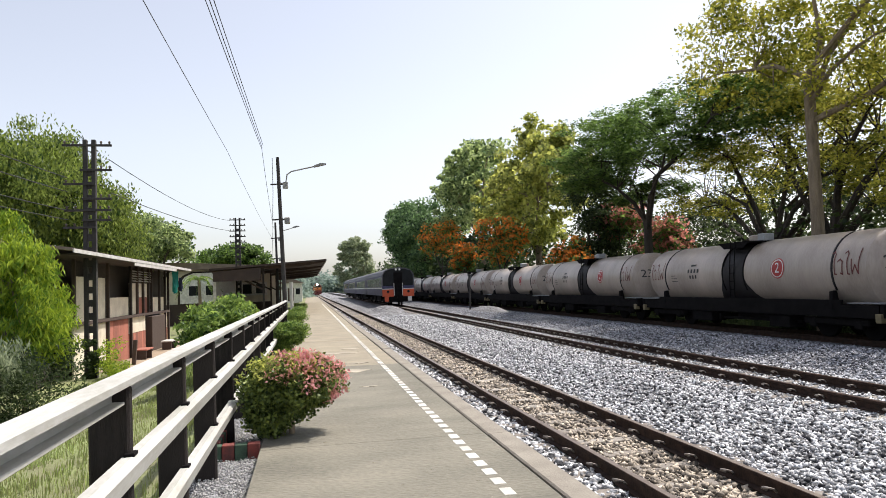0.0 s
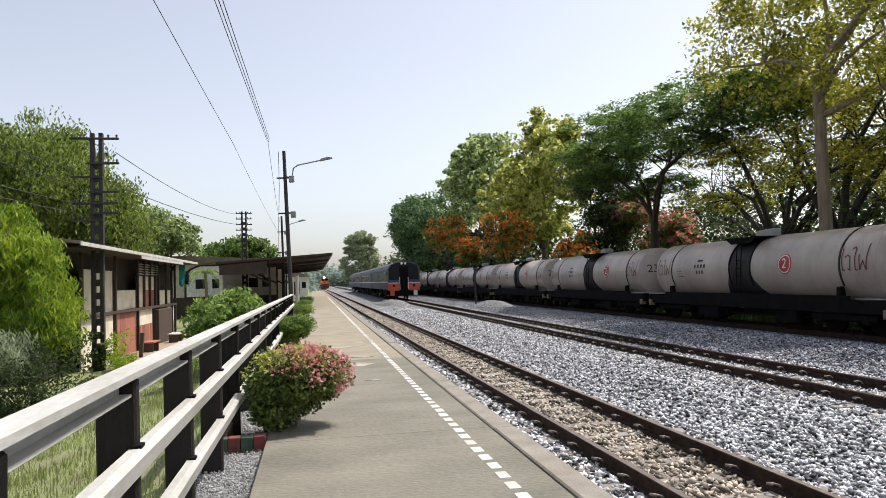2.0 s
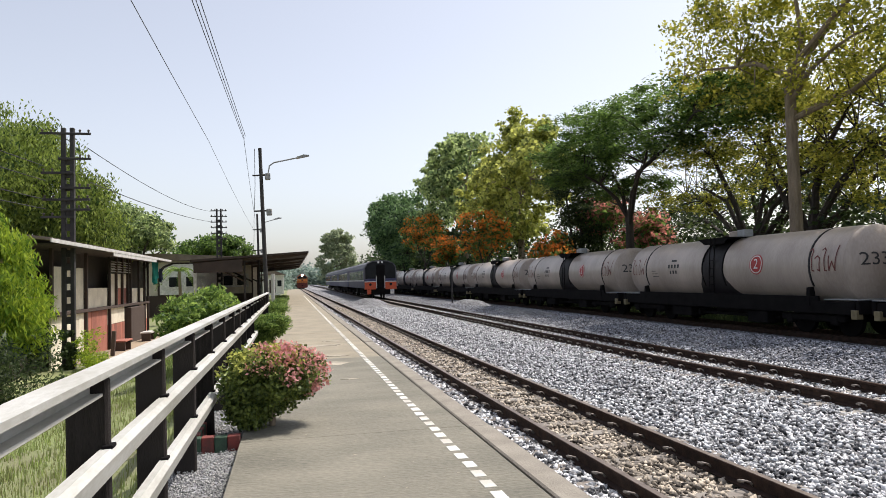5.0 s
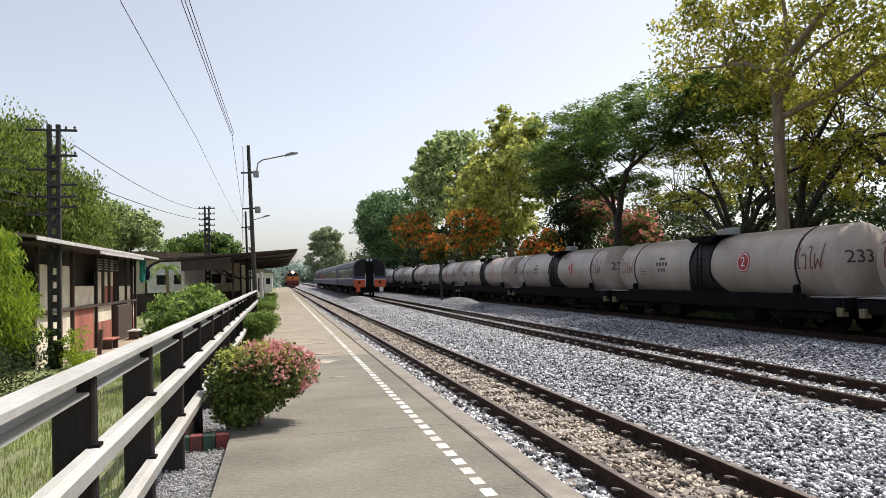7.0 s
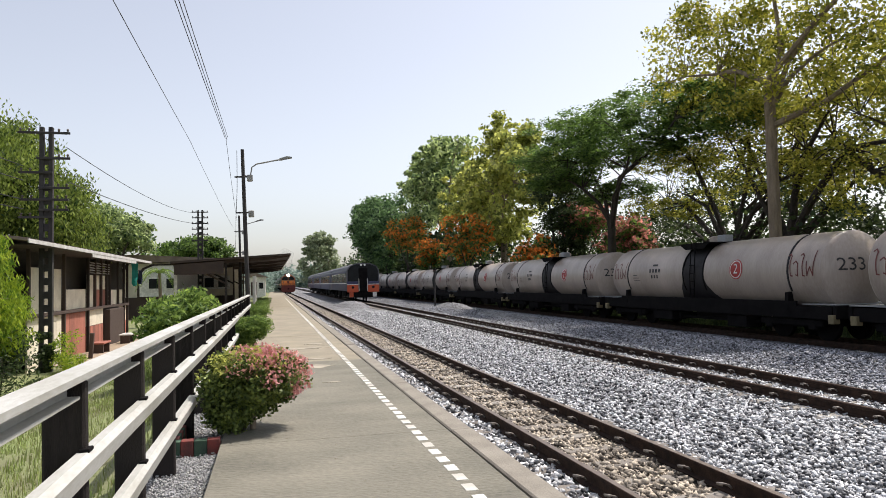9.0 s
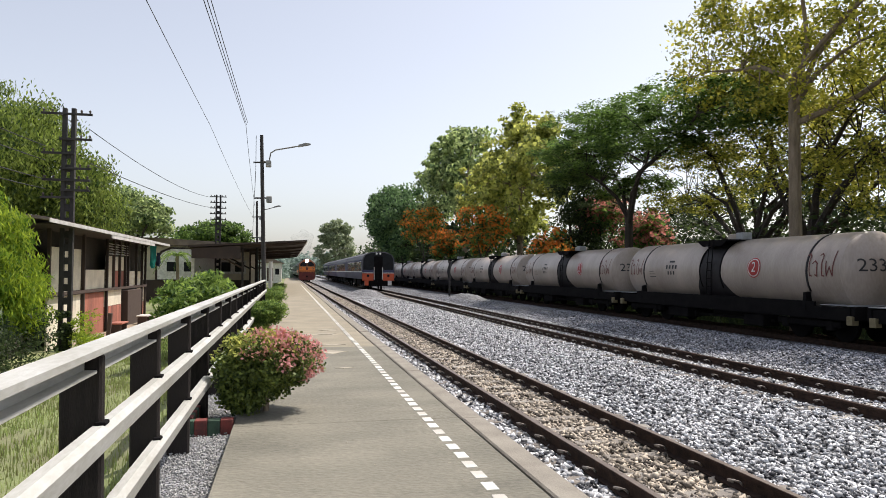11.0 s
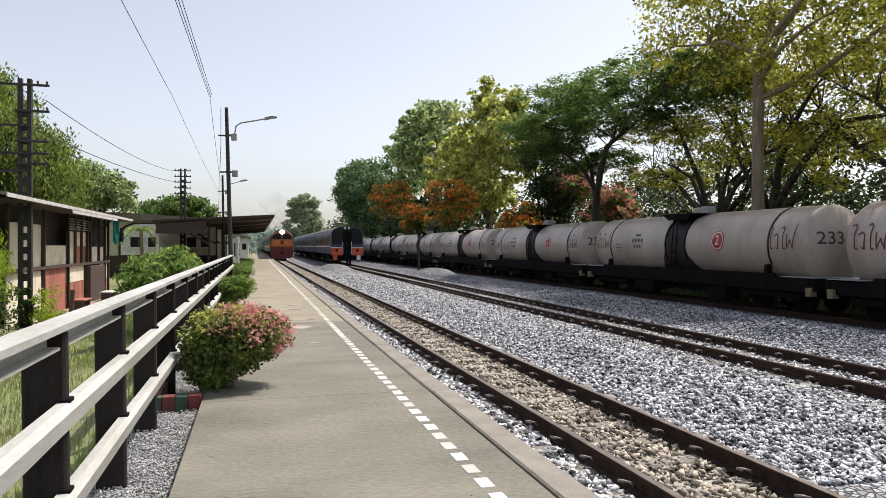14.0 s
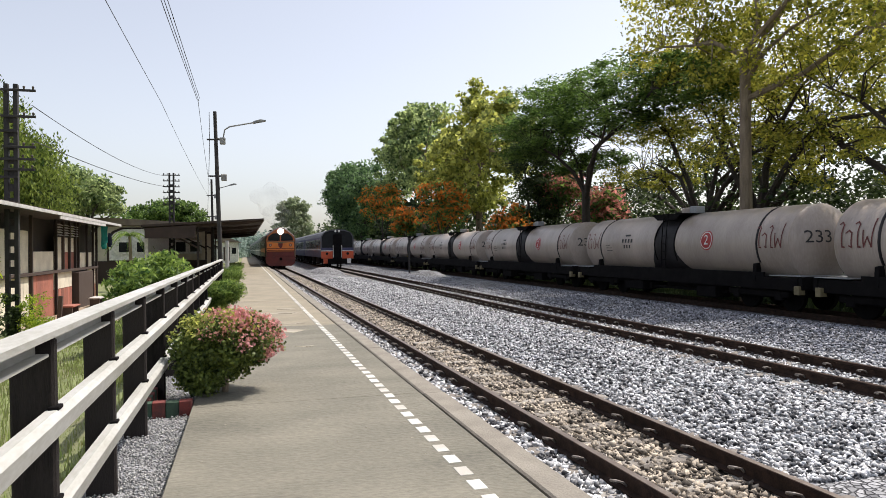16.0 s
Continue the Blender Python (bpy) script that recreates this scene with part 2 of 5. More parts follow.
platform = thing("platform", "worn grey concrete station platform", "platform", kind="structure")
y = -7.15
random.seed(4)
while y < 150:
    n = 3.6 if y < 60 else 14.4
    # slabs past y = 14 take the paler colour with sunlight painted in
    part("slab", cube(-0.52, 1.795, y + 0.003, y + n - 0.003, -0.6, 0.0 + random.uniform(-0.004, 0.004), 0.008), CONCRETE if y < 14 else DUSTY_SUNLIT, platform)
    part("coping_slab", cube(1.832, 2.07, y + 0.01, y + n - 0.01, -0.6, -0.004 + random.uniform(-0.006, 0.006), 0.015), COPING, platform, "pale coping slab along a dark groove")
    y += n
part("groove_bed", cube(1.79, 1.836, -6, 150, -0.6, -0.25), UNDER, platform)
dash_data = None
for i in range(299):
    m = pose(1.445 + random.uniform(-0.004, 0.004), -6.092 + 0.289 * i, 0.005)
    if dash_data is None:
        first = part("painted_dash", cube(-0.049, 0.049, -0.09, 0.09, -0.01, 0.004, 0.003), WHITE_PAINT, platform, "white painted safety dash", m)
        dash_data = first.data
    else:
        share("painted_dash", dash_data, platform, m)

RAIL = [(-0.065, -0.15), (0.065, -0.15), (0.065, -0.138), (0.012, -0.125), (0.01, -0.045), (0.034, -0.035), (0.034, -0.004), (0.028, 0), (-0.028, 0), (-0.034, -0.004), (-0.034, -0.035), (-0.01, -0.045), (-0.012, -0.125), (-0.065, -0.138)]


def rail_mesh(length, head):
    bm = prism(bmesh.new(), RAIL, 0, length)
    for f in bm.faces:
        f.material_index = 1 if head and f.normal.z > 0.9 and f.calc_center_median().z > -0.01 else 0
    return bm


clip_bm = bmesh.new()
tube(clip_bm, [(0.0, 0.02, 0), (0.035, 0.03, 0.035), (0.085, 0.02, 0.05), (0.11, -0.02, 0.045), (0.09, -0.055, 0.03), (0.04, -0.05, 0.01)], [0.010] * 6, 6)
CLIP_MESH = bpy.data.meshes.new("spring_clip")
clip_bm.to_mesh(CLIP_MESH)
clip_bm.free()
CLIP_MESH.materials.append(CLIP)
SLEEPER_BM = box(bmesh.new(), -1.0, 1.0, -0.11, 0.11, -0.35, -0.15, 0.02)
SLEEPER_MESH = bpy.data.meshes.new("sleeper")
SLEEPER_BM.to_mesh(SLEEPER_MESH)
SLEEPER_BM.free()
SLEEPER_MESH.materials.append(SLEEPER)


def track(xc, z, label, near, head, clips=True, turn=0.0):
    t = thing("railway_track", label, "railway track", pose(xc, 0, z, 0, 0, turn), kind="structure")
    for s in (-0.53, 0.53):
        part("rail", rail_mesh(460, head), [RUST, RAILHEAD], t, "rusty steel rail with worn head", pose(s, -20, 0))
    n = 0
    for i in range(150):
        yy = -4 + i * 0.62
        share("sleeper", SLEEPER_MESH, t, pose(random.uniform(-0.02, 0.02), yy, random.uniform(-0.01, 0.0)))
        if clips and near[0] < yy < near[1]:
            for s in (-0.53, 0.53):
                for k in (-1, 1):
                    share("spring_clip", CLIP_MESH, t, pose(s + 0.03 * k, yy + random.uniform(-0.02, 0.02), -0.105, 0, 0, 0 if k > 0 else 180))
    return t


T1, T2, T3 = 3.32, 7.85, 14.5
TURN1 = 0.13   # the main line bears slightly towards the platform
TURN2 = -0.30   # the siding leads slightly away from the main line
track(T1, RAIL_Z, "metre-gauge running line on ballast beside the platform", (2, 34), True, turn=TURN1)
track(T2, RAIL_Z, "metre-gauge siding on fresh grey ballast", (5, 34), False, turn=TURN2)
track(T3, -0.2, "siding under the standing tank wagons", (0, 0), False, False)


def stones(name, x0, x1, y0, y1, per, size, material, label, seed, avoid=()):
    """Loose crushed stones: small uneven lumps strewn over the bed."""
    rng = np.random.default_rng(seed)
    n = int((x1 - x0) * (y1 - y0) * per)
    x, y = rng.uniform(x0, x1, n), y0 + (y1 - y0) * rng.random(n) ** 1.5
    for a, b in avoid:
        keep = (x < a) | (x > b)
        x, y = x[keep], y[keep]
    n = len(x)
    z = np.array([ground_height(a, 0) for a in x]) + rng.uniform(-0.01, 0.035, n) + (0.03 if x0 > -2 and x0 < 0 else 0)
    base = np.array([(1, 0, 0), (-1, 0, 0), (0, 1, 0), (0, -1, 0), (0, 0, 1), (0, 0, -1)], float)
    r = size * rng.uniform(0.55, 1.25, (n, 1, 1))
    v = base[None] * r * rng.uniform(0.6, 1.3, (n, 6, 1)) + rng.normal(0, size * 0.22, (n, 6, 3))
    a = rng.uniform(0, math.tau, n)
    c, s = np.cos(a)[:, None], np.sin(a)[:, None]
    tilt = rng.uniform(-1, 1, n)
    ct, st = np.cos(tilt)[:, None], np.sin(tilt)[:, None]
    v = np.stack([v[..., 0], v[..., 1] * ct - v[..., 2] * st, v[..., 1] * st + v[..., 2] * ct], -1)
    v = np.stack([v[..., 0] * c - v[..., 1] * s, v[..., 0] * s + v[..., 1] * c, v[..., 2] * 0.8], -1)
    v += np.stack([x, y, z], -1)[:, None]
    tri = np.array([(0, 2, 4), (2, 1, 4), (1, 3, 4), (3, 0, 4), (2, 0, 5), (1, 2, 5), (3, 1, 5), (0, 3, 5)])
    loops = (tri.ravel()[None] + 6 * np.arange(n)[:, None]).ravel()
    return tagged(new(name, raw_mesh(name, v.reshape(-1, 3), 3, loops, material)), label, "ballast", kind="stuff")


stones("ballast_stones", 2.1, 2.72, 3, 70, 330, 0.036, STONE, "loose grey crushed stones along the platform edge", 4)
stones("ballast_stones", 2.86, 3.78, 3, 50, 380, 0.036, STONE_OLD, "loose brownish crushed stones between the rails", 1)
stones("ballast_stones", 3.92, 9.6, 4.5, 46, 350, 0.030, STONE, "loose grey crushed stones of the ballast", 2, ((7.32, 7.52), (8.38, 8.58)))
# loose stones in the same shade-dark colour
stones("ballast_stones", 9.4, 13.6, 8, 48, 230, 0.032, STONE_SHADE, "loose stones beside the tank wagons, darkened for shade", 6)
stones("gravel_stones", -1.2, -0.55, 2.5, 11, 4200, 0.0105, GRAVEL, "small grey gravel beside the platform", 3)


# ---- platform fence ----
fence = thing("platform_fence", "timber post fence with white painted steel beams", "fence")
post_ys = [-5.46 + 1.52 * i for i in range(23)]
post_data = None
for yy in post_ys:
    m = pose(-0.945, yy + random.uniform(-0.03, 0.03), 0, random.uniform(-1, 1), random.uniform(-1, 1), random.uniform(-2, 2))
    if post_data is None:
        post_data = part("post", cube(-0.10, 0.09, -0.035, 0.035, -0.6, 1.145, 0.012), DARKWOOD, fence, "black tarred old sleeper post", m).data
    else:
        share("post", post_data, fence, m)
Y0, Y1 = -6.0, 29.0
part("top_beam", prism(bmesh.new(), [(-0.955, 1.158), (-0.84, 1.158), (-0.838, 1.19), (-0.955, 1.197)], Y0, Y1), WHITE_STEEL, fence, "white painted flat top rail")
part("top_web", cube(-0.950, -0.942, Y0, Y1, 1.075, 1.157), WHITE_STEEL, fence, "white painted web of the top rail")
part("top_flange", cube(-0.950, -0.885, Y0, Y1, 1.058, 1.074, 0.003), WHITE_STEEL, fence)
for z0, z1 in ((0.695, 0.812), (0.262, 0.385)):
    part("lower_beam", prism(bmesh.new(), [(-0.85, z0), (-0.835, z0), (-0.815, z1 - 0.025), (-0.85, z1), (-0.90, z1 - 0.002), (-0.90, z1 - 0.012), (-0.85, z1 - 0.03)], Y0, Y1), WHITE_STEEL, fence, "white painted beam bolted to the posts")
    for yy in post_ys[4:19]:
        part("bracket", cube(-0.89, -0.84, yy - 0.05, yy + 0.03, z1 - 0.004, z1 + 0.016, 0.004), UNDER, fence)


# ---- tank wagons ----
END = 0.42
TR, TZ, HALF = 1.05, 1.80, 5.5   # radius, axis over the rail, half length of the shell


def text_mesh(body, size, extrude=0.0):
    cu = bpy.data.curves.new("lettering", "FONT")
    cu.body, cu.size, cu.align_x, cu.align_y = body, size, "CENTER", "CENTER"
    cu.resolution_u = 3
    ob = bpy.data.objects.new("lettering", cu)
    scene.collection.objects.link(ob)
    me = bpy.data.meshes.new_from_object(ob.evaluated_get(bpy.context.evaluated_depsgraph_get()))
    bpy.data.objects.remove(ob)
    return me


def wrap(bm, yc, ang, r=TR + 0.004):
    """Bends flat lettering (x across, y up) round the shell's side that faces the platform."""
    for v in bm.verts:
        a = ang + v.co.y / TR
        v.co = Vector((-r * math.cos(a), yc - v.co.x, TZ + r * math.sin(a)))
    return bm


def letters(body, size, yc, ang):
    bm = bmesh.new()
    bm.from_mesh(text_mesh(body, size))
    bmesh.ops.subdivide_edges(bm, edges=[e for e in bm.edges if e.calc_length() > 0.12], cuts=2)
    return wrap(bm, yc, ang, TR + 0.022)


def stroke(bm, pts, w):
    """A painted stroke of even width through flat points."""
    for (x0, y0), (x1, y1) in zip(pts, pts[1:]):
        d = Vector((x1 - x0, y1 - y0)).normalized() * w / 2
        n = Vector((-d.y, d.x))
        vs = [bm.verts.new((*q, 0)) for q in (Vector((x0, y0)) - d + n, Vector((x0, y0)) - d - n, Vector((x1, y1)) + d - n, Vector((x1, y1)) + d + n)]
        bm.faces.new(vs)


def flammable(yc, ang):
    """The four-letter warning, drawn in brush strokes."""
    bm = bmesh.new()
    w = 0.035
    for dx in (-0.46, -0.02):
        stroke(bm, [(dx - 0.10, 0.30), (dx - 0.04, 0.35), (dx + 0.02, 0.28), (dx, 0.1), (dx + 0.02, -0.24), (dx + 0.08, -0.25)], w)
    stroke(bm, [(-0.34, 0.08), (-0.26, 0.14), (-0.18, 0.08), (-0.18, -0.25), (-0.24, -0.22)], w)
    stroke(bm, [(0.12, 0.12), (0.15, -0.24), (0.25, -0.02), (0.35, -0.24), (0.40, 0.40)], w)
    bmesh.ops.subdivide_edges(bm, edges=[e for e in bm.edges if e.calc_length() > 0.06], cuts=5, use_grid_fill=True)
    return wrap(bm, yc, ang, TR + 0.010)


def disc(yc, ang, r, ring=False):
    bm = bmesh.new()
    if ring:
        pts = [(math.cos(k * math.tau / 32) * r, math.sin(k * math.tau / 32) * r) for k in range(33)]
        stroke(bm, pts, 0.03)
    else:
        bmesh.ops.create_circle(bm, cap_ends=True, cap_tris=True, segments=32, radius=r)
        bmesh.ops.subdivide_edges(bm, edges=bm.edges[:], cuts=7, use_grid_fill=True)
    return wrap(bm, yc, ang, TR + (0.008 if not ring else 0.016))


def bars(yc, ang, rows):
    bm = bmesh.new()
    for dx, dy, w, h in rows:
        vs = [bm.verts.new((dx + a * w / 2, dy + b * h / 2, 0)) for a, b in ((-1, -1), (1, -1), (1, 1), (-1, 1))]
        bm.faces.new(vs)
    return wrap(bm, yc, ang, TR + 0.010)


def shell(y0, y1, dome0, dome1, r=TR, sides=40):
    """A length of round shell, closed by a dished end where asked."""
    bm = bmesh.new()
    prof = []
    steps = 7
    if dome0:
        prof += [(y0 - END * math.cos(k / steps * math.pi / 2) ** 2 - 0.03, max(0.002, r * math.sin(k / steps * math.pi / 2))) for k in range(steps)]
    prof += [(y0, r), (y1, r)]
    if dome1:
        prof += [(y1 + END * math.sin(k / steps * math.pi / 2) ** 2 + 0.03, max(0.002, r * math.cos(k / steps * math.pi / 2))) for k in range(1, steps + 1)]
    rings = [[bm.verts.new((rr * math.cos(k * math.tau / sides), yy, TZ + rr * math.sin(k * math.tau / sides))) for k in range(sides)] for yy, rr in prof]
    for a, b in zip(rings, rings[1:]):
        for k in range(sides):
            bm.faces.new((a[k], b[k], b[(k + 1) % sides], a[(k + 1) % sides])).smooth = True
    for ring, (yy, rr) in zip(rings, prof):
        if yy in (y0, y1):
            for k in range(sides):
                bm.edges.get((ring[k], ring[(k + 1) % sides])).smooth = False
    return bm


def wheelset(bm_r=0.42):
    bm = bmesh.new()
    for s in (-0.5, 0.5):
        tube(bm, [(s - 0.06, 0, bm_r), (s - 0.03, 0, bm_r), (s + 0.06, 0, bm_r)], [bm_r, bm_r, bm_r], 24)
    tube(bm, [(-0.8, 0, bm_r), (0.8, 0, bm_r)], [0.07, 0.07], 10)
    return bm


def tank_wagon():
    w = thing("tank_wagon", "grey bogie tank wagon with oil-black middle, standing on its siding", "tank wagon", group="row of tank wagons")
    part("tank_shell", shell(-HALF, -0.55, True, False), TANKGREY, w, smooth=True)
    part("tank_shell", shell(0.55, HALF, False, True), TANKGREY, w, smooth=True)
    part("spill_band", shell(-0.55, 0.55, False, False, TR - 0.012), TANKBLACK, w, "black oil-stained middle of the shell", smooth=True)
    for yy in (-4.35, 4.3, -0.56, 0.56):
        bm = bmesh.new()
        for k in range(24):
            a0, a1 = -0.55 + k * 4.2 / 24, -0.55 + (k + 1) * 4.2 / 24
            vs = []
            for a, rr in ((a0, TR + 0.012), (a1, TR + 0.012)):
                vs += [bm.verts.new((rr * math.cos(a), yy + d, TZ + rr * math.sin(a))) for d in (-0.035, 0.035)]
            bm.faces.new((vs[0], vs[1], vs[3], vs[2]))
        bmesh.ops.remove_doubles(bm, verts=bm.verts[:], dist=0.001)
        bmesh.ops.recalc_face_normals(bm, faces=bm.faces[:])
        bmesh.ops.solidify(bm, geom=bm.faces[:], thickness=0.02)
        strap = part("strap", bm, TANKBLACK if abs(yy) > 1 else UNDER, w, "dark holding-down strap", smooth=True)
        if abs(yy) > 1:
            for s in (-1, 1):
                part("saddle", prism(bmesh.new(), [(s * 0.98, 1.28), (s * 1.11, 1.26), (s * 1.15, 0.8), (s * 0.9, 0.8)], yy - 0.06, yy + 0.06), UNDER, w, "sooty tank bracket")
    bm = bmesh.new()
    grid = [[bm.verts.new(((0.55 + 0.75 * max(0.0, q / 8 - 0.15) ** 1.6 + 0.05 * noise.noise((q * 0.9, sd * 4, 2))) * sd * u / 3, TR * (0.25 - 1.15 * q / 8), 0)) for u in range(4)] for sd in (-1, 1) for q in range(9)]
    for k in (0, 9):
        for a, b in zip(grid[k:k + 8], grid[k + 1:k + 9]):
            for u in range(3):
                bm.faces.new((a[u], a[u + 1], b[u + 1], b[u]))
    part("oil_stain", wrap(bm, 0.0, 0.0, TR + 0.006), TANKBLACK, w, "black oil run spreading down the shell", smooth=True)
    part("dome_hatch", tube(bmesh.new(), [(0, 0, TZ + TR - 0.06), (0, 0, TZ + TR + 0.17), (0, 0, TZ + TR + 0.2)], [0.3, 0.3, 0.22], 20), TANKGREY, w)
    wk = part("walkway", cube(-0.95, 0.95, -0.85, 0.85, TZ + TR + 0.0 - 0.06, TZ + TR - 0.02, 0.006), UNDER, w, "dark steel walkway over the shell")
    for s in (-1, 1):
        part("walkway_side", prism(bmesh.new(), [(-0.85, TZ + TR - 0.02), (0.85, TZ + TR - 0.02), (0.5, TZ + TR - 0.22), (-0.5, TZ + TR - 0.22)], s * 0.95 - 0.015, s * 0.95 + 0.015, axis="x"), UNDER, wk)
        bm = bmesh.new()
        for yy in (-0.12, 0.12):
            tube(bm, [(s * 1.08, yy, 0.7), (s * 1.08, yy, TZ), (s * 0.97, yy, TZ + TR)], [0.016] * 3, 6)
        for k in range(6):
            tube(bm, [(s * 1.08, -0.12, 0.8 + k * 0.26), (s * 1.08, 0.12, 0.8 + k * 0.26)], [0.012] * 2, 5)
        part("ladder", bm, UNDER, w)
    part("top_box", cube(-0.5, -0.15, -0.95, -0.6, TZ + TR - 0.03, TZ + TR + 0.2, 0.02), GREY_STEEL, w)
    bm = bmesh.new()
    for s in (-0.45, 0.45):
        box(bm, s - 0.06, s + 0.06, -5.95, 5.95, 0.68, 0.9)
    for s in (-1.1, 1.1):
        box(bm, s - 0.03, s + 0.03, -4.7, 4.7, 0.60, 1.04)
        for e in (-5.3, 5.3):
            box(bm, s - 0.03, s + 0.03, e - 0.6, e + 0.6, 0.60, 0.92)
    for yy in (-5.9, -4.3, -1.5, 1.5, 4.3, 5.82):
        box(bm, -1.13, 1.13, yy, yy + 0.1, 0.69, 0.88)
    part("underframe", bm, UNDER, w)
    for s in (-1, 1):
        part("end_plate", cube(-1.16, 1.16, min(s * 4.95, s * 6.02), max(s * 4.95, s * 6.02), 0.955, 0.975, 0.004), GREY_STEEL, w, "pale edge of the end platform")
        part("buffer_beam", cube(-1.15, 1.15, s * 6.0 - 0.06, s * 6.0 + 0.06, 0.62, 0.95, 0.01), UNDER, w)
        part("coupler", tube(bmesh.new(), [(0, s * 6.05, 0.75), (0, s * 6.22, 0.75), (0, s * 6.31, 0.75)], [0.09, 0.09, 0.13], 10), UNDER, w)
        bg = part("bogie_frame", box(box(cube(-1.02, -0.86, s * 4.3 - 1.15, s * 4.3 + 1.15, 0.38, 0.56, 0.03), 0.86, 1.02, s * 4.3 - 1.15, s * 4.3 + 1.15, 0.38, 0.56, 0.03), -0.9, 0.9, s * 4.3 - 0.2, s * 4.3 + 0.2, 0.35, 0.65), UNDER, w)
        for k in (-0.8, 0.8):
            part("wheelset", wheelset(), UNDER, bg, m=pose(0, s * 4.3 + k, 0))
            for q in (-0.95, 0.95):
                part("axle_box", cube(q - 0.1, q + 0.1, s * 4.3 + k - 0.13, s * 4.3 + k + 0.13, 0.3, 0.55, 0.03), UNDER, bg)
        part("end_step", cube(-1.22, -1.02, s * 5.9 - 0.14, s * 5.9 + 0.04, 0.5, 0.72, 0.01), YELLOW, w, "faded yellow end step")
    part("tool_box", cube(-1.05, -0.5, 1.3, 2.5, 0.25, 0.56, 0.02), UNDER, w)
    part("tool_box", cube(-1.05, -0.5, -2.6, -1.7, 0.22, 0.56, 0.02), UNDER, w)
    part("air_reservoir", tube(bmesh.new(), [(-0.5, -1.6, 0.5), (-0.5, 0.4, 0.5)], [0.18, 0.18], 16), UNDER, w)
    part("brake_gear", box(box(cube(-0.9, 0.9, 1.0, 1.1, 0.3, 0.5), -0.8, -0.7, -2.8, 2.8, 0.35, 0.42), 0.7, 0.8, -2.8, 2.8, 0.35, 0.42), UNDER, w)
    # paint on the side that faces the platform; the near half first
    part("warning_disc", disc(-2.2, 0.12, 0.30), REDPAINT, w, "round red warning disc")
    part("disc_rim", disc(-2.2, 0.12, 0.25, True), WHITE, w)
    part("disc_numeral", letters("2", 0.42, -2.2, 0.12), WHITE, w)
    part("warning_lettering", flammable(-4.9, 0.14), MAROON, w, "brushed maroon warning lettering")
    part("warning_lettering", flammable(4.85, 0.14), MAROON, w, "brushed maroon warning lettering")
    for dx, dy, bw, bh in [(0, 0.24, 0.34, 0.07)] + [(-0.30 + 0.2 * k, 0.04, 0.11, 0.13) for k in range(4)] + [(-0.18 + 0.18 * k, -0.17, 0.09, 0.12) for k in range(3)]:
        part("stencil_bar", bars(2.35, 0.12, [(dx, dy, bw, bh)]), BLACKPAINT, w)
    for dx, dy, bw in ((-0.06, 0.1, 0.3), (0, 0, 0.42), (0.04, -0.1, 0.42)):
        part("stencil_bar", bars(3.65, -0.08, [(dx, dy, bw, 0.02)]), BLACKPAINT, w)
    # figures on the dished end, laid on its curve
    bm = bmesh.new()
    bm.from_mesh(text_mesh("233", 0.46))
    for v in bm.verts:
        x, z = v.co.x - 0.42, v.co.y + 0.16
        q = min(1.0, math.hypot(x, z) / TR)
        v.co = Vector((x, -HALF - END * (1 - q * q) - 0.045, TZ + z))
    part("end_numeral", bm, BLACKPAINT, w, "black stencilled figures")
    return w


wagon = tank_wagon()
wagon.matrix_basis = pose(T3, 7.82, -0.2)
for k in range(1, 13):
    copy_thing(wagon, pose(T3, 7.7 + 12.6 * k, -0.2))


# ---- trains ----
GLASS = mat("dark_train_glass", (0.02, 0.022, 0.025), (0.012, 0.013, 0.015), 0.2, spec=0.15, scale=2, fine=20, bump=0)
ORANGE = mat("orange_loco_paint", (0.85, 0.26, 0.04), (0.6, 0.17, 0.03), 0.45, scale=2, fine=30, bump=0.03)
LOCOBODY = mat("brown_loco_side_paint", (0.055, 0.028, 0.02), (0.03, 0.018, 0.014), 0.5, scale=2, fine=30, bump=0.03)
MAROONBODY = mat("dark_maroon_front_paint", (0.17, 0.026, 0.02), (0.08, 0.016, 0.014), 0.6, scale=2, fine=30, bump=0.05)
LAMP = mat("lit_headlamp", (1.0, 0.93, 0.8), (1.0, 0.93, 0.8), 0.4, emit=9.0, bump=0)
PALELENS = mat("pale_lamp_glass", (0.6, 0.45, 0.3), None, 0.2, bump=0)
COACHGREEN = mat("grey_green_coach_paint", (0.05, 0.085, 0.075), (0.035, 0.055, 0.05), 0.5, scale=1.5, fine=30, bump=0.03)
COACHROOF = mat("silver_grey_roof", (0.09, 0.105, 0.10), (0.055, 0.065, 0.06), 0.5, scale=1.5, fine=30, bump=0.05)
RAILCARBLUE = mat("violet_blue_railcar_paint", (0.075, 0.08, 0.15), (0.04, 0.042, 0.085), 0.55, spec=0.25, scale=1.5, fine=30, bump=0.02)
RAILCARGREY = mat("stainless_railcar_side", (0.13, 0.13, 0.145), (0.07, 0.07, 0.08), 0.6, 0.0, spec=0.25, scale=1.5, fine=30, bump=0.03)
REDORANGE = mat("orange_red_front_paint", (0.62, 0.10, 0.03), (0.45, 0.07, 0.025), 0.5, scale=2, fine=30, bump=0.02)


WINDFRAME = mat("brown_orange_frame_paint", (0.50, 0.15, 0.035), (0.30, 0.09, 0.03), 0.5, scale=2, fine=30, bump=0.03)


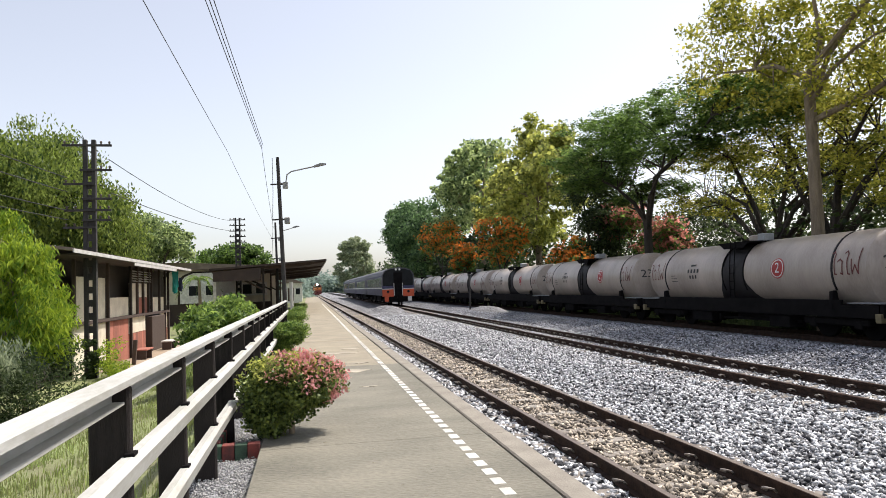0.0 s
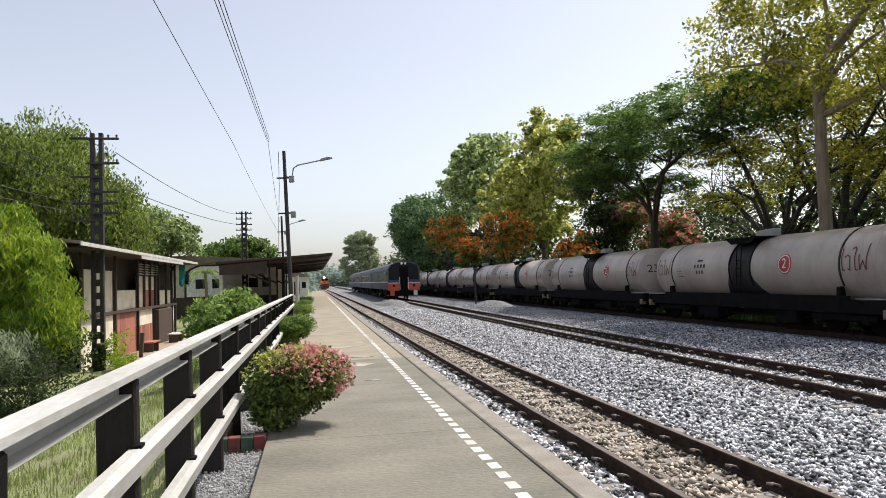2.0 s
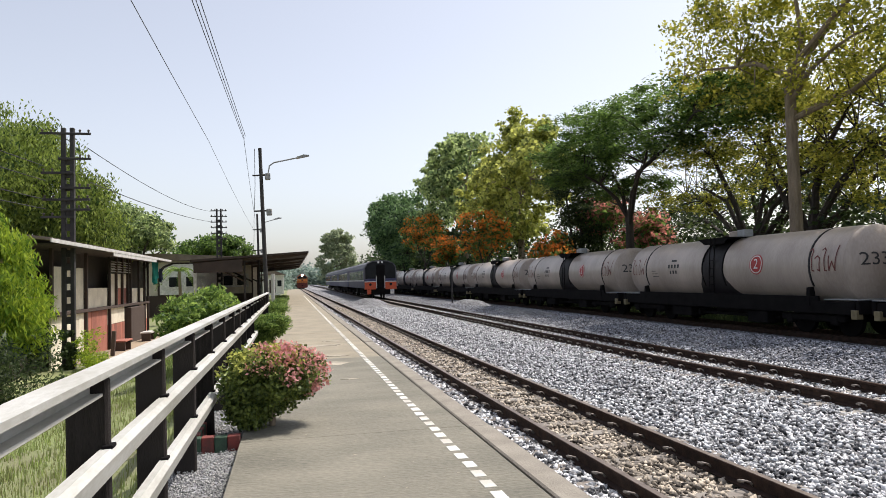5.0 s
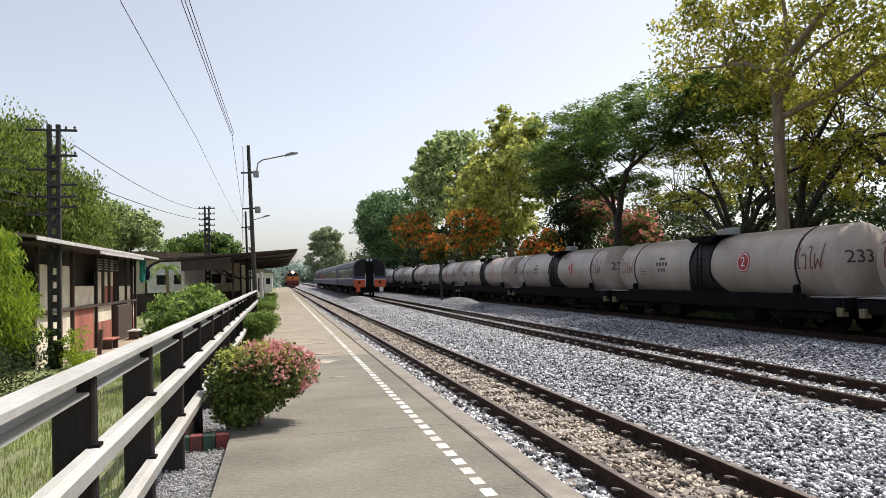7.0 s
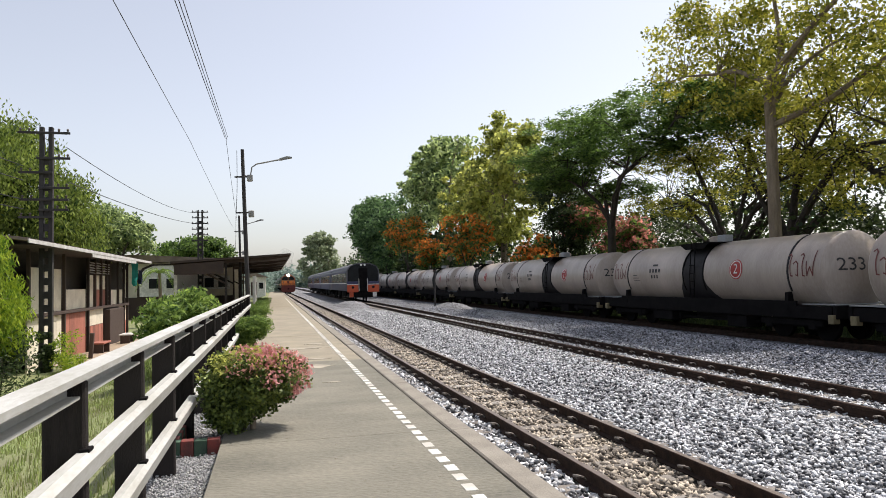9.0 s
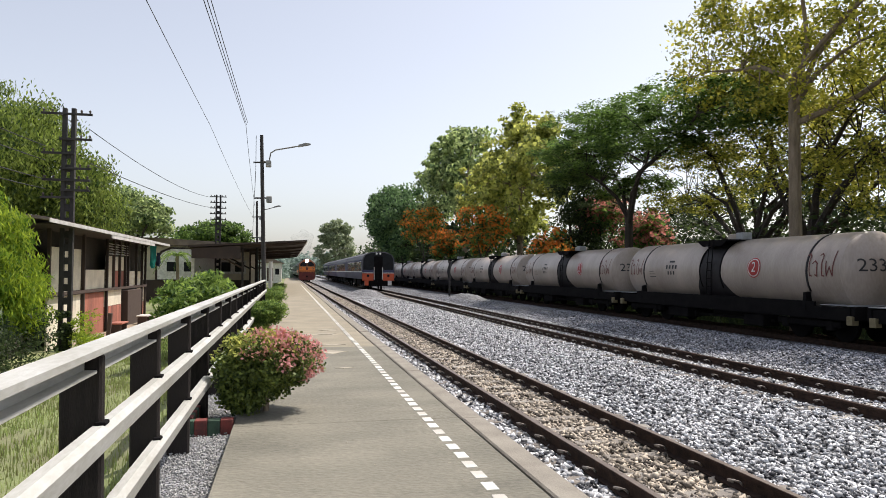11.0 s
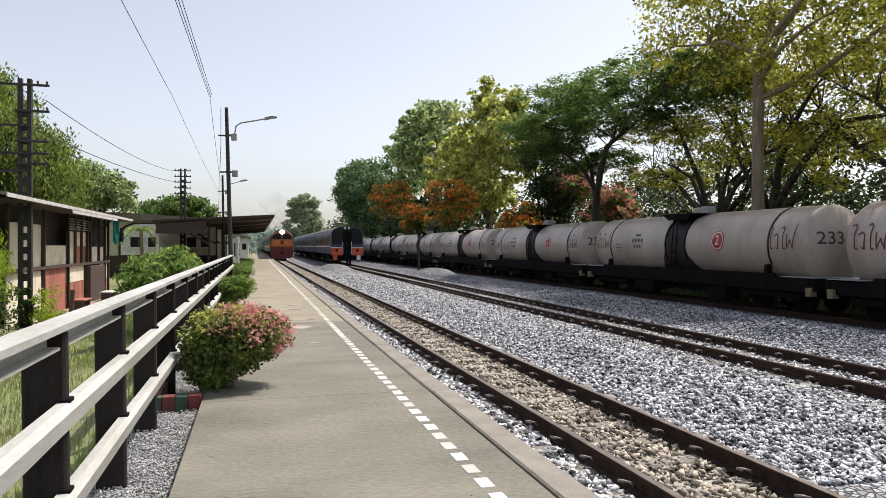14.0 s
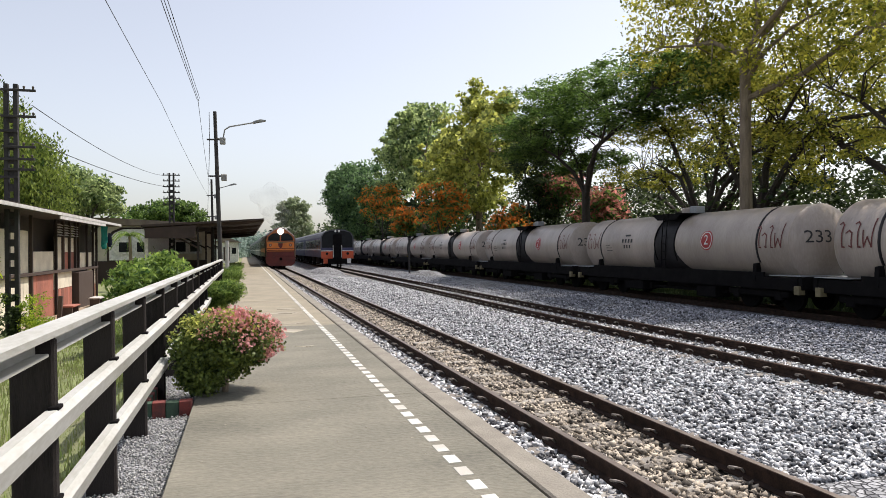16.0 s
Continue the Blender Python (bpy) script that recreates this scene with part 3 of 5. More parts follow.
def ring_body(bm, sections, index=0):
    """A lofted body: each section is y with an outline of (x, z)."""
    rings = [[bm.verts.new((x, yy, z)) for x, z in out] for yy, out in sections]
    n = len(rings[0])
    for a, b in zip(rings, rings[1:]):
        for k in range(n):
            bm.faces.new((a[k], a[(k + 1) % n], b[(k + 1) % n], b[k])).material_index = index
    bm.faces.new(rings[0][::-1]), bm.faces.new(rings[-1])
    bmesh.ops.recalc_face_normals(bm, faces=bm.faces[:])
    return bm


def coach_outline(w, floor, eave, roof):
    return [(-w, floor), (w, floor), (w + 0.02, eave * 0.6), (w, eave), (w * 0.86, eave + (roof - eave) * 0.55), (w * 0.5, roof - 0.06), (0, roof), (-w * 0.5, roof - 0.06), (-w * 0.86, eave + (roof - eave) * 0.55), (-w, eave), (-w - 0.02, eave * 0.6)]


def truck(parent, yc, wheel_r=0.43):
    f = part("bogie_frame", box(box(cube(-1.08, -0.92, yc - 1.5, yc + 1.5, 0.35, 0.62, 0.03), 0.92, 1.08, yc - 1.5, yc + 1.5, 0.35, 0.62, 0.03), -0.95, 0.95, yc - 0.25, yc + 0.25, 0.4, 0.75), UNDER, parent)
    for k in (-1.05, 1.05):
        part("wheelset", wheelset(wheel_r), UNDER, f, m=pose(0, yc + k, 0))


def locomotive():
    w = thing("diesel_locomotive", "orange and brown diesel locomotive with lit headlamp on the running line", "locomotive")
    lo = [(-1.40, 1.05), (1.40, 1.05), (1.40, 1.9), (1.40, 2.75), (1.28, 3.05), (0.62, 3.62), (0.40, 3.72), (-0.40, 3.72), (-0.62, 3.62), (-1.28, 3.05), (-1.40, 2.75), (-1.40, 1.9)]
    nose = [(x * 0.93, z if z < 2 else 2 + (z - 2) * 0.93) for x, z in lo]
    part("body", ring_body(bmesh.new(), [(0.0, nose), (0.35, lo), (16.5, lo)]), LOCOBODY, w)
    part("front_band", cube(-1.25, 1.25, -0.03, 0.02, 1.55, 2.42, 0.02), ORANGE, w, "bright orange band across the nose")
    top_nose = [(x * 0.985, z) for x, z in nose if z > 2.4]
    part("front_surround", prism(bmesh.new(), [(1.28, 2.43)] + top_nose + [(-1.28, 2.43)], -0.02, 0.01), WINDFRAME, w, "brown frame round the windscreen")
    part("front_lower", cube(-1.27, 1.27, -0.02, 0.01, 1.05, 1.54, 0.02), MAROONBODY, w, "dark maroon lower nose")
    for z in (1.62, 1.80):
        part("nose_stripe", cube(-1.27, 1.27, -0.045, 0.0, z, z + 0.06), MAROONBODY, w)
    part("nose_badge", prism(bmesh.new(), [(-0.22, 2.3), (0.22, 2.3), (0.16, 1.95), (0, 1.85), (-0.16, 1.95)], -0.05, 0.0), MAROONBODY, w)
    part("nose_chevron", prism(bmesh.new(), [(-1.25, 2.44), (-0.3, 2.36), (0, 2.28), (0.3, 2.36), (1.25, 2.44), (1.25, 2.5), (0, 2.42), (-1.25, 2.5)], -0.045, 0.0), YELLOW, w, "yellow chevron line under the windscreen")
    for s in (-1, 1):
        part("windscreen", prism(bmesh.new(), [(s * 0.06, 2.52), (s * 1.16, 2.56), (s * 1.10, 2.90), (s * 0.72, 3.22), (s * 0.06, 3.25)], -0.04, 0.03), GLASS, w, "dark windscreen pane")
        part("marker_lamp", tube(bmesh.new(), [(s * 0.92, -0.06, 2.14), (s * 0.92, 0.02, 2.14)], [0.13, 0.15], 14), MAROONBODY, w)
        part("side_light", tube(bmesh.new(), [(s * 0.92, -0.075, 2.14), (s * 0.92, -0.06, 2.14)], [0.06, 0.08], 12), PALELENS, w)
        for k in range(5):
            part("side_window", cube(s * 1.405 - 0.01, s * 1.405 + 0.01, 1.2 + k * 3, 2.3 + k * 3, 2.05, 2.6, 0.02), GLASS, w)
        part("side_stripe", cube(s * 1.408 - 0.006, s * 1.408 + 0.006, 0.4, 16.4, 1.45, 1.85), ORANGE, w)
        part("handrail", tube(bmesh.new(), [(s * 1.3, -0.08, 1.1), (s * 1.3, -0.08, 1.95)], [0.02, 0.02], 6), YELLOW, w)
    hl = part("headlamp", tube(bmesh.new(), [(0, -0.10, 3.42), (0, 0.3, 3.45)], [0.31, 0.33], 20), MAROONBODY, w)
    part("headlamp_lens", tube(bmesh.new(), [(0, -0.135, 3.42), (0, -0.10, 3.42)], [0.26, 0.29], 20), LAMP, hl, "glaring headlamp lens")
    part("pilot", prism(bmesh.new(), [(-1.35, 1.05), (1.35, 1.05), (1.3, 0.45), (1.0, 0.2), (-1.0, 0.2), (-1.3, 0.45)], -0.12, 0.5), MAROONBODY, w, "dark maroon buffer beam and pilot")
    part("coupler", tube(bmesh.new(), [(0, -0.5, 0.85), (0, -0.1, 0.85)], [0.14, 0.1], 10), UNDER, w)
    part("roof_fan", tube(bmesh.new(), [(0, 11, 3.70), (0, 11, 3.85)], [0.7, 0.6], 20), UNDER, w)
    part("exhaust", cube(-0.3, 0.3, 7.5, 8.3, 3.70, 3.9, 0.03), UNDER, w)
    part("fuel_tank", cube(-1.2, 1.2, 6, 10.5, 0.35, 1.05, 0.05), UNDER, w)
    truck(w, 3.2), truck(w, 13.3)
    return w


def coach(name, label, category, body, roof_mat, length, front=False):
    w = thing(name, label, category)
    o = coach_outline(1.39, 0.95, 2.85, 3.55)
    bm = ring_body(bmesh.new(), [(0.0, o), (length, o)])
    for f in bm.faces:
        if f.normal.z > 0.3:
            f.material_index = 1
    part("body", bm, [body, roof_mat], w)
    k = 0
    yy = 1.9
    while yy < length - 2.0:
        for s in (-1, 1):
            part("window", cube(s * 1.405 - 0.012, s * 1.405 + 0.012, yy, yy + 1.2, 1.75, 2.65, 0.01), GLASS, w)
        yy += 1.5
    for s in (-1, 1):
        for yy in (0.55, length - 1.4):
            part("door", cube(s * 1.405 - 0.012, s * 1.405 + 0.012, yy, yy + 0.85, 1.0, 2.75, 0.02), roof_mat if front else body, w)
        part("waist_stripe", cube(s * 1.412 - 0.006, s * 1.412 + 0.006, 0.05, length - 0.05, 1.62, 1.72), WHITE, w)
    part("underfloor_gear", box(cube(-1.1, 1.1, 5.2, 9.5, 0.35, 0.95, 0.05), -1.1, 1.1, 11, 14, 0.4, 0.95), UNDER, w)
    part("gangway", cube(-0.6, 0.6, length - 0.02, length + 0.28, 1.0, 3.1), UNDER, w)
    truck(w, 2.8), truck(w, length - 2.8)
    if front:
        part("front_surround", prism(bmesh.new(), coach_outline(1.50, 0.9, 2.85, 3.56), -0.06, 0.04), RAILCARGREY, w, "pale rim round the cab front")
        part("front_upper", prism(bmesh.new(), [(-1.40, 1.85), (1.40, 1.85), (1.40, 2.85), (1.18, 3.22), (0.65, 3.42), (-0.65, 3.42), (-1.18, 3.22), (-1.40, 2.85)], -0.085, 0.0), GLASS, w, "black upper front with windscreens")
        part("front_middle", cube(-0.42, 0.42, -0.10, 0.0, 0.9, 3.1, 0.02), UNDER, w, "dark gangway door between the panels")
        for s in (-1, 1):
            part("front_panel", cube(min(s * 0.44, s * 1.48), max(s * 0.44, s * 1.48), -0.10, 0.0, 0.85, 1.52, 0.02), REDORANGE, w, "orange-red lower corner panel")
            part("front_strip", cube(min(s * 0.44, s * 1.48), max(s * 0.44, s * 1.48), -0.105, 0.0, 1.53, 1.60), WHITE, w)
            part("violet_panel", cube(min(s * 0.44, s * 1.48), max(s * 0.44, s * 1.48), -0.10, 0.0, 1.61, 1.84, 0.01), RAILCARBLUE, w)
            part("tail_lamp", tube(bmesh.new(), [(s * 0.95, -0.15, 1.3), (s * 0.95, -0.09, 1.3)], [0.11, 0.13], 12), GLASS, w)
            part("step_board", cube(min(s * 0.9, s * 1.25), max(s * 0.9, s * 1.25), -0.12, 0.3, 0.4, 0.84, 0.02), REDORANGE if s < 0 else WHITE, w)
            part("roof_lamp", tube(bmesh.new(), [(s * 0.17, -0.12, 3.36), (s * 0.17, -0.08, 3.36)], [0.09, 0.1], 12), WHITE, w)
            part("jumper_pipe", tube(bmesh.new(), [(s * 0.38, -0.13, 0.95), (s * 0.40, -0.15, 2.1)], [0.03, 0.03], 6), WHITE, w)
        part("coupler", tube(bmesh.new(), [(0, -0.55, 0.8), (0, -0.1, 0.8)], [0.14, 0.1], 10), UNDER, w)
        part("valance", cube(-1.2, 1.2, -0.02, 0.2, 0.35, 0.9, 0.03), UNDER, w)
    return w


def siding(y):
    return pose(T2, 0, RAIL_Z, 0, 0, TURN2) @ pose(0.0, y, 0)


loco = locomotive()
carriages = [coach("passenger_coach", "grey-green passenger coach behind the locomotive", "railway coach", COACHGREEN, COACHROOF, 20.0)]
carriages += [copy_thing(carriages[0], Matrix()) for k in range(6)]
for c in carriages:
    tagged(c, group="coaches of the arriving train")
railcar = coach("diesel_railcar", "violet-grey diesel railcar with orange-red front, standing in the siding", "railcar", RAILCARBLUE, RAILCARGREY, 20.3, True)
railcar.matrix_basis = siding(64.5)
trailer = coach("railcar_trailer", "violet-blue railcar trailer coupled behind the front car", "railcar", RAILCARBLUE, RAILCARGREY, 20.3)
trailer.matrix_basis = siding(85.2)
tagged(trailer, group="trailers of the railcar")
for k in (1, 2):
    copy_thing(trailer, siding(85.2 + 20.7 * k))


def motions():
    """The arriving train runs down the main line at a steady pace."""
    for lag, ob in [(0.0, loco), (0.0, smoke)] + [(17.3 + 20.5 * k, c) for k, c in enumerate(carriages)]:
        walk(ob, [(t, pose(T1, 0, RAIL_Z, 0, 0, TURN1) @ pose(0, 66.5 + 10.1 * (16.0 - t) + lag, 0)) for t in (0.0, 4.0, 8.0, 12.0, 16.0)])


def smoke_mat():
    m = bpy.data.materials.new("thin_exhaust_smoke")
    m.use_nodes = True
    n, l = m.node_tree.nodes, m.node_tree.links
    d, tr, ms = n.new("ShaderNodeBsdfDiffuse"), n.new("ShaderNodeBsdfTransparent"), n.new("ShaderNodeMixShader")
    d.inputs[0].default_value = (0.35, 0.34, 0.34, 1)
    tx, tc, mr = n.new("ShaderNodeTexNoise"), n.new("ShaderNodeTexCoord"), n.new("ShaderNodeMapRange")
    tx.inputs["Scale"].default_value, tx.inputs["Detail"].default_value = 0.5, 1
    l.new(tc.outputs["Object"], tx.inputs["Vector"]), l.new(tx.outputs[0], mr.inputs[0])
    mr.inputs["From Min"].default_value, mr.inputs["From Max"].default_value, mr.inputs["To Max"].default_value = 0.3, 0.8, 0.10
    l.new(mr.outputs[0], ms.inputs[0]), l.new(tr.outputs[0], ms.inputs[1]), l.new(d.outputs[0], ms.inputs[2])
    l.new(ms.outputs[0], n["Material Output"].inputs[0])
    return m


smoke = thing("exhaust_smoke", "thin grey diesel smoke trailing over the locomotive", "smoke")
SMOKE = smoke_mat()
for k, (x, y, z, r) in enumerate(((0.1, 9, 4.6, 0.8), (0.3, 12, 5.9, 1.4), (-0.4, 16, 7.6, 1.9))):
    bm = bmesh.new()
    bmesh.ops.create_icosphere(bm, subdivisions=4, radius=r)
    for v in bm.verts:
        v.co *= 1 + 0.5 * noise.noise(v.co * 0.6 + Vector((k * 7, 0, 0)))
    part("puff", bm, SMOKE, smoke, m=pose(x, y, z), smooth=True)


# ---- trees and shrubs ----
BARK = mat("grey_brown_bark", (0.28, 0.22, 0.155), (0.13, 0.10, 0.07), 0.9, scale=3, fine=30, bump=0.6, stretch=(3, 3, 0.6))
BARKDARK = mat("dark_bark", (0.06, 0.048, 0.038), (0.025, 0.02, 0.017), 0.9, scale=3, fine=30, bump=0.6, stretch=(3, 3, 0.6))
def leafmat(name, a, b, t=0.5):
    return mat(name, a, b, 0.55, scale=0.6, fine=4, bump=0, spread=0.9, island=True, translucent=t, spec=0.3)
LEAF_OLIVE = leafmat("yellow_green_leaves", (0.60, 0.56, 0.09), (0.13, 0.16, 0.03), 0.6)
LEAF_YELLOW = leafmat("olive_yellow_leaves", (0.62, 0.63, 0.16), (0.14, 0.175, 0.05), 0.6)
LEAF_GREEN = leafmat("mid_green_leaves", (0.22, 0.34, 0.075), (0.035, 0.072, 0.025))
LEAF_DEEP = leafmat("blue_green_leaves", (0.19, 0.31, 0.12), (0.025, 0.055, 0.03))
# deep green; in the undergrowth this colour also carries the trees' shade
LEAF_DARK = leafmat("deep_green_shade_leaves", (0.085, 0.12, 0.042), (0.02, 0.035, 0.017))
LEAF_GREY = leafmat("grey_green_leaves", (0.50, 0.60, 0.25), (0.05, 0.095, 0.045), 0.65)
LEAF_BRIGHT = leafmat("bright_green_leaves", (0.34, 0.43, 0.085), (0.03, 0.065, 0.018))
LEAF_SHRUB = leafmat("garden_shrub_leaves", (0.33, 0.45, 0.10), (0.05, 0.11, 0.03))
# distance haze is put into the leaf colour of the far woods
LEAF_HAZE = leafmat("haze_tinted_blue_green_leaves", (0.34, 0.43, 0.37), (0.14, 0.20, 0.17))
# pale leaves; the far tree's haze is mixed into this colour
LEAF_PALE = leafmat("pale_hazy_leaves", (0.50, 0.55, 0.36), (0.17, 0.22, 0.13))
LEAF_LIME = leafmat("lime_green_leaves", (0.44, 0.54, 0.05), (0.10, 0.20, 0.025), 0.5)
LEAF_FLAME = leafmat("orange_blossom", (1.0, 0.30, 0.055), (0.40, 0.17, 0.035), 0.65)
LEAF_PINK = leafmat("pink_blossom", (0.72, 0.28, 0.24), (0.22, 0.11, 0.07), 0.65)
BUSHLEAF = leafmat("bush_leaves", (0.20, 0.25, 0.05), (0.035, 0.065, 0.02), 0.12)
BLOOM = leafmat("pink_bract_leaves", (0.80, 0.40, 0.42), (0.55, 0.26, 0.20))


def leaf_cloud(name, centres, radii, per, size, material, seed, flat=1.0, droop=0.0, long=1.0, up=0.7):
    """Many small leaves scattered in clumps."""
    rng = np.random.default_rng(seed)
    c, r = np.asarray(centres, float), np.asarray(radii, float)
    k = len(c)
    d = rng.normal(size=(k, per, 3))
    d /= np.linalg.norm(d, axis=2, keepdims=True)
    d *= (rng.random((k, per, 1)) ** 0.5) * r[:, None, None]
    d[..., 2] *= flat
    if droop:
        d[..., 2] -= droop * rng.random((k, per)) * r[:, None]
    p = (c[:, None] + d).reshape(-1, 3)
    n = len(p)
    nor = rng.normal(size=(n, 3)) * (1 - up)
    nor[:, 2] += up * rng.uniform(0.3, 1, n)
    nor /= np.linalg.norm(nor, axis=1, keepdims=True)
    a = np.cross(nor, rng.normal(size=(n, 3)))
    a /= np.linalg.norm(a, axis=1, keepdims=True)
    if droop:
        a[:, 2] -= 1.2
        a /= np.linalg.norm(a, axis=1, keepdims=True)
    b = np.cross(nor, a)
    s = size * rng.uniform(0.6, 1.3, (n, 1))
    w = s * 0.5 / long
    v = np.stack([p - a * s * 0.5, p + b * w - a * s * 0.05, p + a * s * 0.5 * 1.1 + nor * s * -0.08, p - b * w - a * s * 0.05], 1)
    return raw_mesh(name, v.reshape(-1, 3), 4, np.arange(4 * n), material)


def tree(name, label, x, y, z0, fork, lobes, trunk_r, bark, leaves, clumps, per, clump_r, leaf, seed, lean=(0, 0), limbs=14, flat=0.6, droop=0.0, long=1.5, group="", more=None, up=0.6, category="tree"):
    """A tapered trunk that forks into bent limbs, each ending in a clump of leaves. lobes: (dx, dy, z, rx, ry, rz) of the crown's masses."""
    rng = random.Random(seed)
    t = thing(name, label, category, pose(x, y, z0), group)
    cs = []
    for i in range(clumps):
        lx, ly, lz, rx, ry, rz = lobes[i % len(lobes)]
        while True:
            q = Vector((rng.uniform(-1, 1), rng.uniform(-1, 1), rng.uniform(-1, 1)))
            if 0.25 < q.length < 1:
                break
        cs.append(Vector((lx + q.x * rx, ly + q.y * ry, lz + q.z * rz)))
    bm = bmesh.new()
    f = Vector((lean[0], lean[1], fork))
    tube(bm, [(0, 0, -0.3), (0, 0, 0.3), (lean[0] * 0.4, lean[1] * 0.4, fork * 0.5), f], [trunk_r * 1.25, trunk_r * 1.05, trunk_r * 0.9, trunk_r * 0.75], 10)
    part("trunk", bm, bark, t)
    # main limbs to far-flung clumps, with boughs and twigs that leave them on the way
    picks = [cs[0]]
    while len(picks) < min(7, max(3, limbs // 3)):
        picks.append(max(cs[:80], key=lambda c: min((c - p).length for p in picks)))
    lines = []
    for e in picks:
        s = f - Vector((0, 0, rng.uniform(0, fork * 0.2)))
        rise = Vector((0, 0, (e - s).length * rng.uniform(0.05, 0.2)))
        pts = [s]
        for q in (0.25, 0.5, 0.75, 1.0):
            j = Vector((rng.uniform(-1, 1), rng.uniform(-1, 1), rng.uniform(-0.6, 0.6))) * (e - s).length * 0.05
            pts.append(s.lerp(e, q) + rise * math.sin(q * math.pi) + (j if q < 1 else Vector()))
        lines.append(pts)
    boughs = [[] for _ in lines]
    for c in cs[:limbs * 5]:
        k, i = min(((k, i) for k in range(len(lines)) for i in range(1, 5)), key=lambda q: (lines[q[0]][q[1]] - c).length + (0.8 if q[1] < 2 else 0))
        boughs[k].append((lines[k][i], c, i))
    for pts, tw in zip(lines, boughs):
        r = trunk_r * rng.uniform(0.38, 0.55)
        bm = bmesh.new()
        tube(bm, pts, [r, r * 0.8, r * 0.58, r * 0.36, r * 0.12], 7)
        for p, c, i in tw:
            if (c - p).length < 0.15:
                continue
            r2 = r * (0.42, 0.36, 0.28, 0.2, 0.12)[i]
            mid = p.lerp(c, 0.5) + Vector((rng.uniform(-0.2, 0.2), rng.uniform(-0.2, 0.2), rng.uniform(0.0, 0.25))) * (c - p).length
            tube(bm, [p, mid, c], [r2, r2 * 0.6, r2 * 0.2], 5)
        part("limb", bm, bark, t)
    rr = [clump_r * rng.uniform(0.6, 1.35) for _ in cs]
    crown = new("crown", leaf_cloud("crown", cs, rr, per, leaf, leaves, seed, flat, droop, long, up))
    crown.parent = t
    if more:
        part2 = new("blossom", leaf_cloud("blossom", [c + Vector((0, 0, 0.2)) for c in cs[::1]], [v * 1.1 for v in rr], max(6, int(per * 0.8)), leaf, more, seed + 50, flat, droop, long, up))
        part2.parent = t
    return t


GZ = -0.8
tree("tall_tree", "tall straight-trunked tree with sparse yellow-green leaves", 17.2, 20.9, GZ, 9.3,
     [(0.6, -0.5, 13.2, 4.0, 4.6, 2.6), (0.6, 4.2, 11.4, 2.5, 3.0, 2.2), (1.5, -6, 10.5, 3.5, 4.5, 2.8), (2, 0, 9.5, 3.5, 4.5, 1.8), (0.8, 0.5, 15.5, 3, 4.5, 2)], 0.235, BARK, LEAF_OLIVE, 400, 84, 0.8, 0.17, 11, limbs=30)
tree("rain_tree", "spreading dark rain tree with layered flat crown", 18.4, 35.3, GZ, 5.6,
     [(-0.5, 2.5, 11.2, 3.2, 4.0, 0.9), (0, -1.5, 10.7, 3.5, 4.5, 0.9), (-0.8, 4.8, 9.9, 3.0, 3.0, 1.0), (0.8, 1.0, 7.2, 1.5, 4.5, 0.5), (-1.5, 0.5, 9.4, 3.2, 5.0, 0.6), (-0.5, -6.5, 10.2, 3.0, 4.0, 0.9), (-2.0, 2.0, 8.0, 2.0, 3.8, 0.4), (0, -9.5, 9.2, 2.5, 3.5, 0.9), (-1, -4, 8.6, 2.6, 4.5, 0.5)], 0.27, BARKDARK, LEAF_GREEN, 560, 125, 0.75, 0.16, 12, limbs=34, flat=0.33, up=0.85)
tree("shade_tree", "dark branching tree behind the tank wagons", 20.5, 24.0, GZ, 3.8, [(0, 0, 7.5, 3, 5, 2.2), (0, -5, 6.5, 3, 4, 2.4), (1, 3, 10, 3, 4, 2)], 0.34, BARKDARK, LEAF_OLIVE, 130, 80, 0.7, 0.14, 13, limbs=28, group="shade trees")
tree("shade_tree", "dark branching tree behind the tank wagons", 20.0, 15.5, GZ, 3.2, [(0, 0, 6.5, 3, 5, 2.4), (0, 4, 8, 3, 4, 2.4), (1, -4, 8, 3, 4, 3)], 0.34, BARKDARK, LEAF_OLIVE, 130, 80, 0.7, 0.14, 14, limbs=28, group="shade trees")
tree("shade_tree", "layered olive rain tree with dark boughs behind the siding", 20.2, 27.5, GZ, 3.6, [(-0.5, 1, 10.2, 2.6, 4.5, 0.8), (0, -4, 9.2, 2.6, 4.0, 0.7), (0, 4, 8.4, 2.6, 3.5, 0.7), (-0.5, 0, 7.4, 2.6, 5, 0.7), (0, 4, 6.0, 2.5, 4, 0.7), (0, -5, 6.2, 2.5, 4, 0.8)], 0.32, BARKDARK, LEAF_OLIVE, 230, 90, 0.7, 0.15, 15, limbs=34, flat=0.36, up=0.8, group="shade trees")
tree("shade_tree", "dim green tree filling behind the rain trees", 25.0, 33.0, GZ, 3.6, [(0, 0, 7.0, 3, 6, 2.4), (0, 8, 5.5, 3, 4, 2.0), (0, -8, 6, 3, 5, 2.4)], 0.3, BARKDARK, LEAF_DARK, 170, 80, 0.9, 0.2, 16, limbs=20, group="shade trees")
tree("shade_tree", "dim green tree filling behind the tall tree", 25.5, 16.0, GZ, 3.6, [(0, 0, 6.5, 3, 5, 2.6), (0, -7, 6, 3, 4, 2.6)], 0.3, BARKDARK, LEAF_GREEN, 75, 80, 0.9, 0.2, 22, limbs=20, group="shade trees")
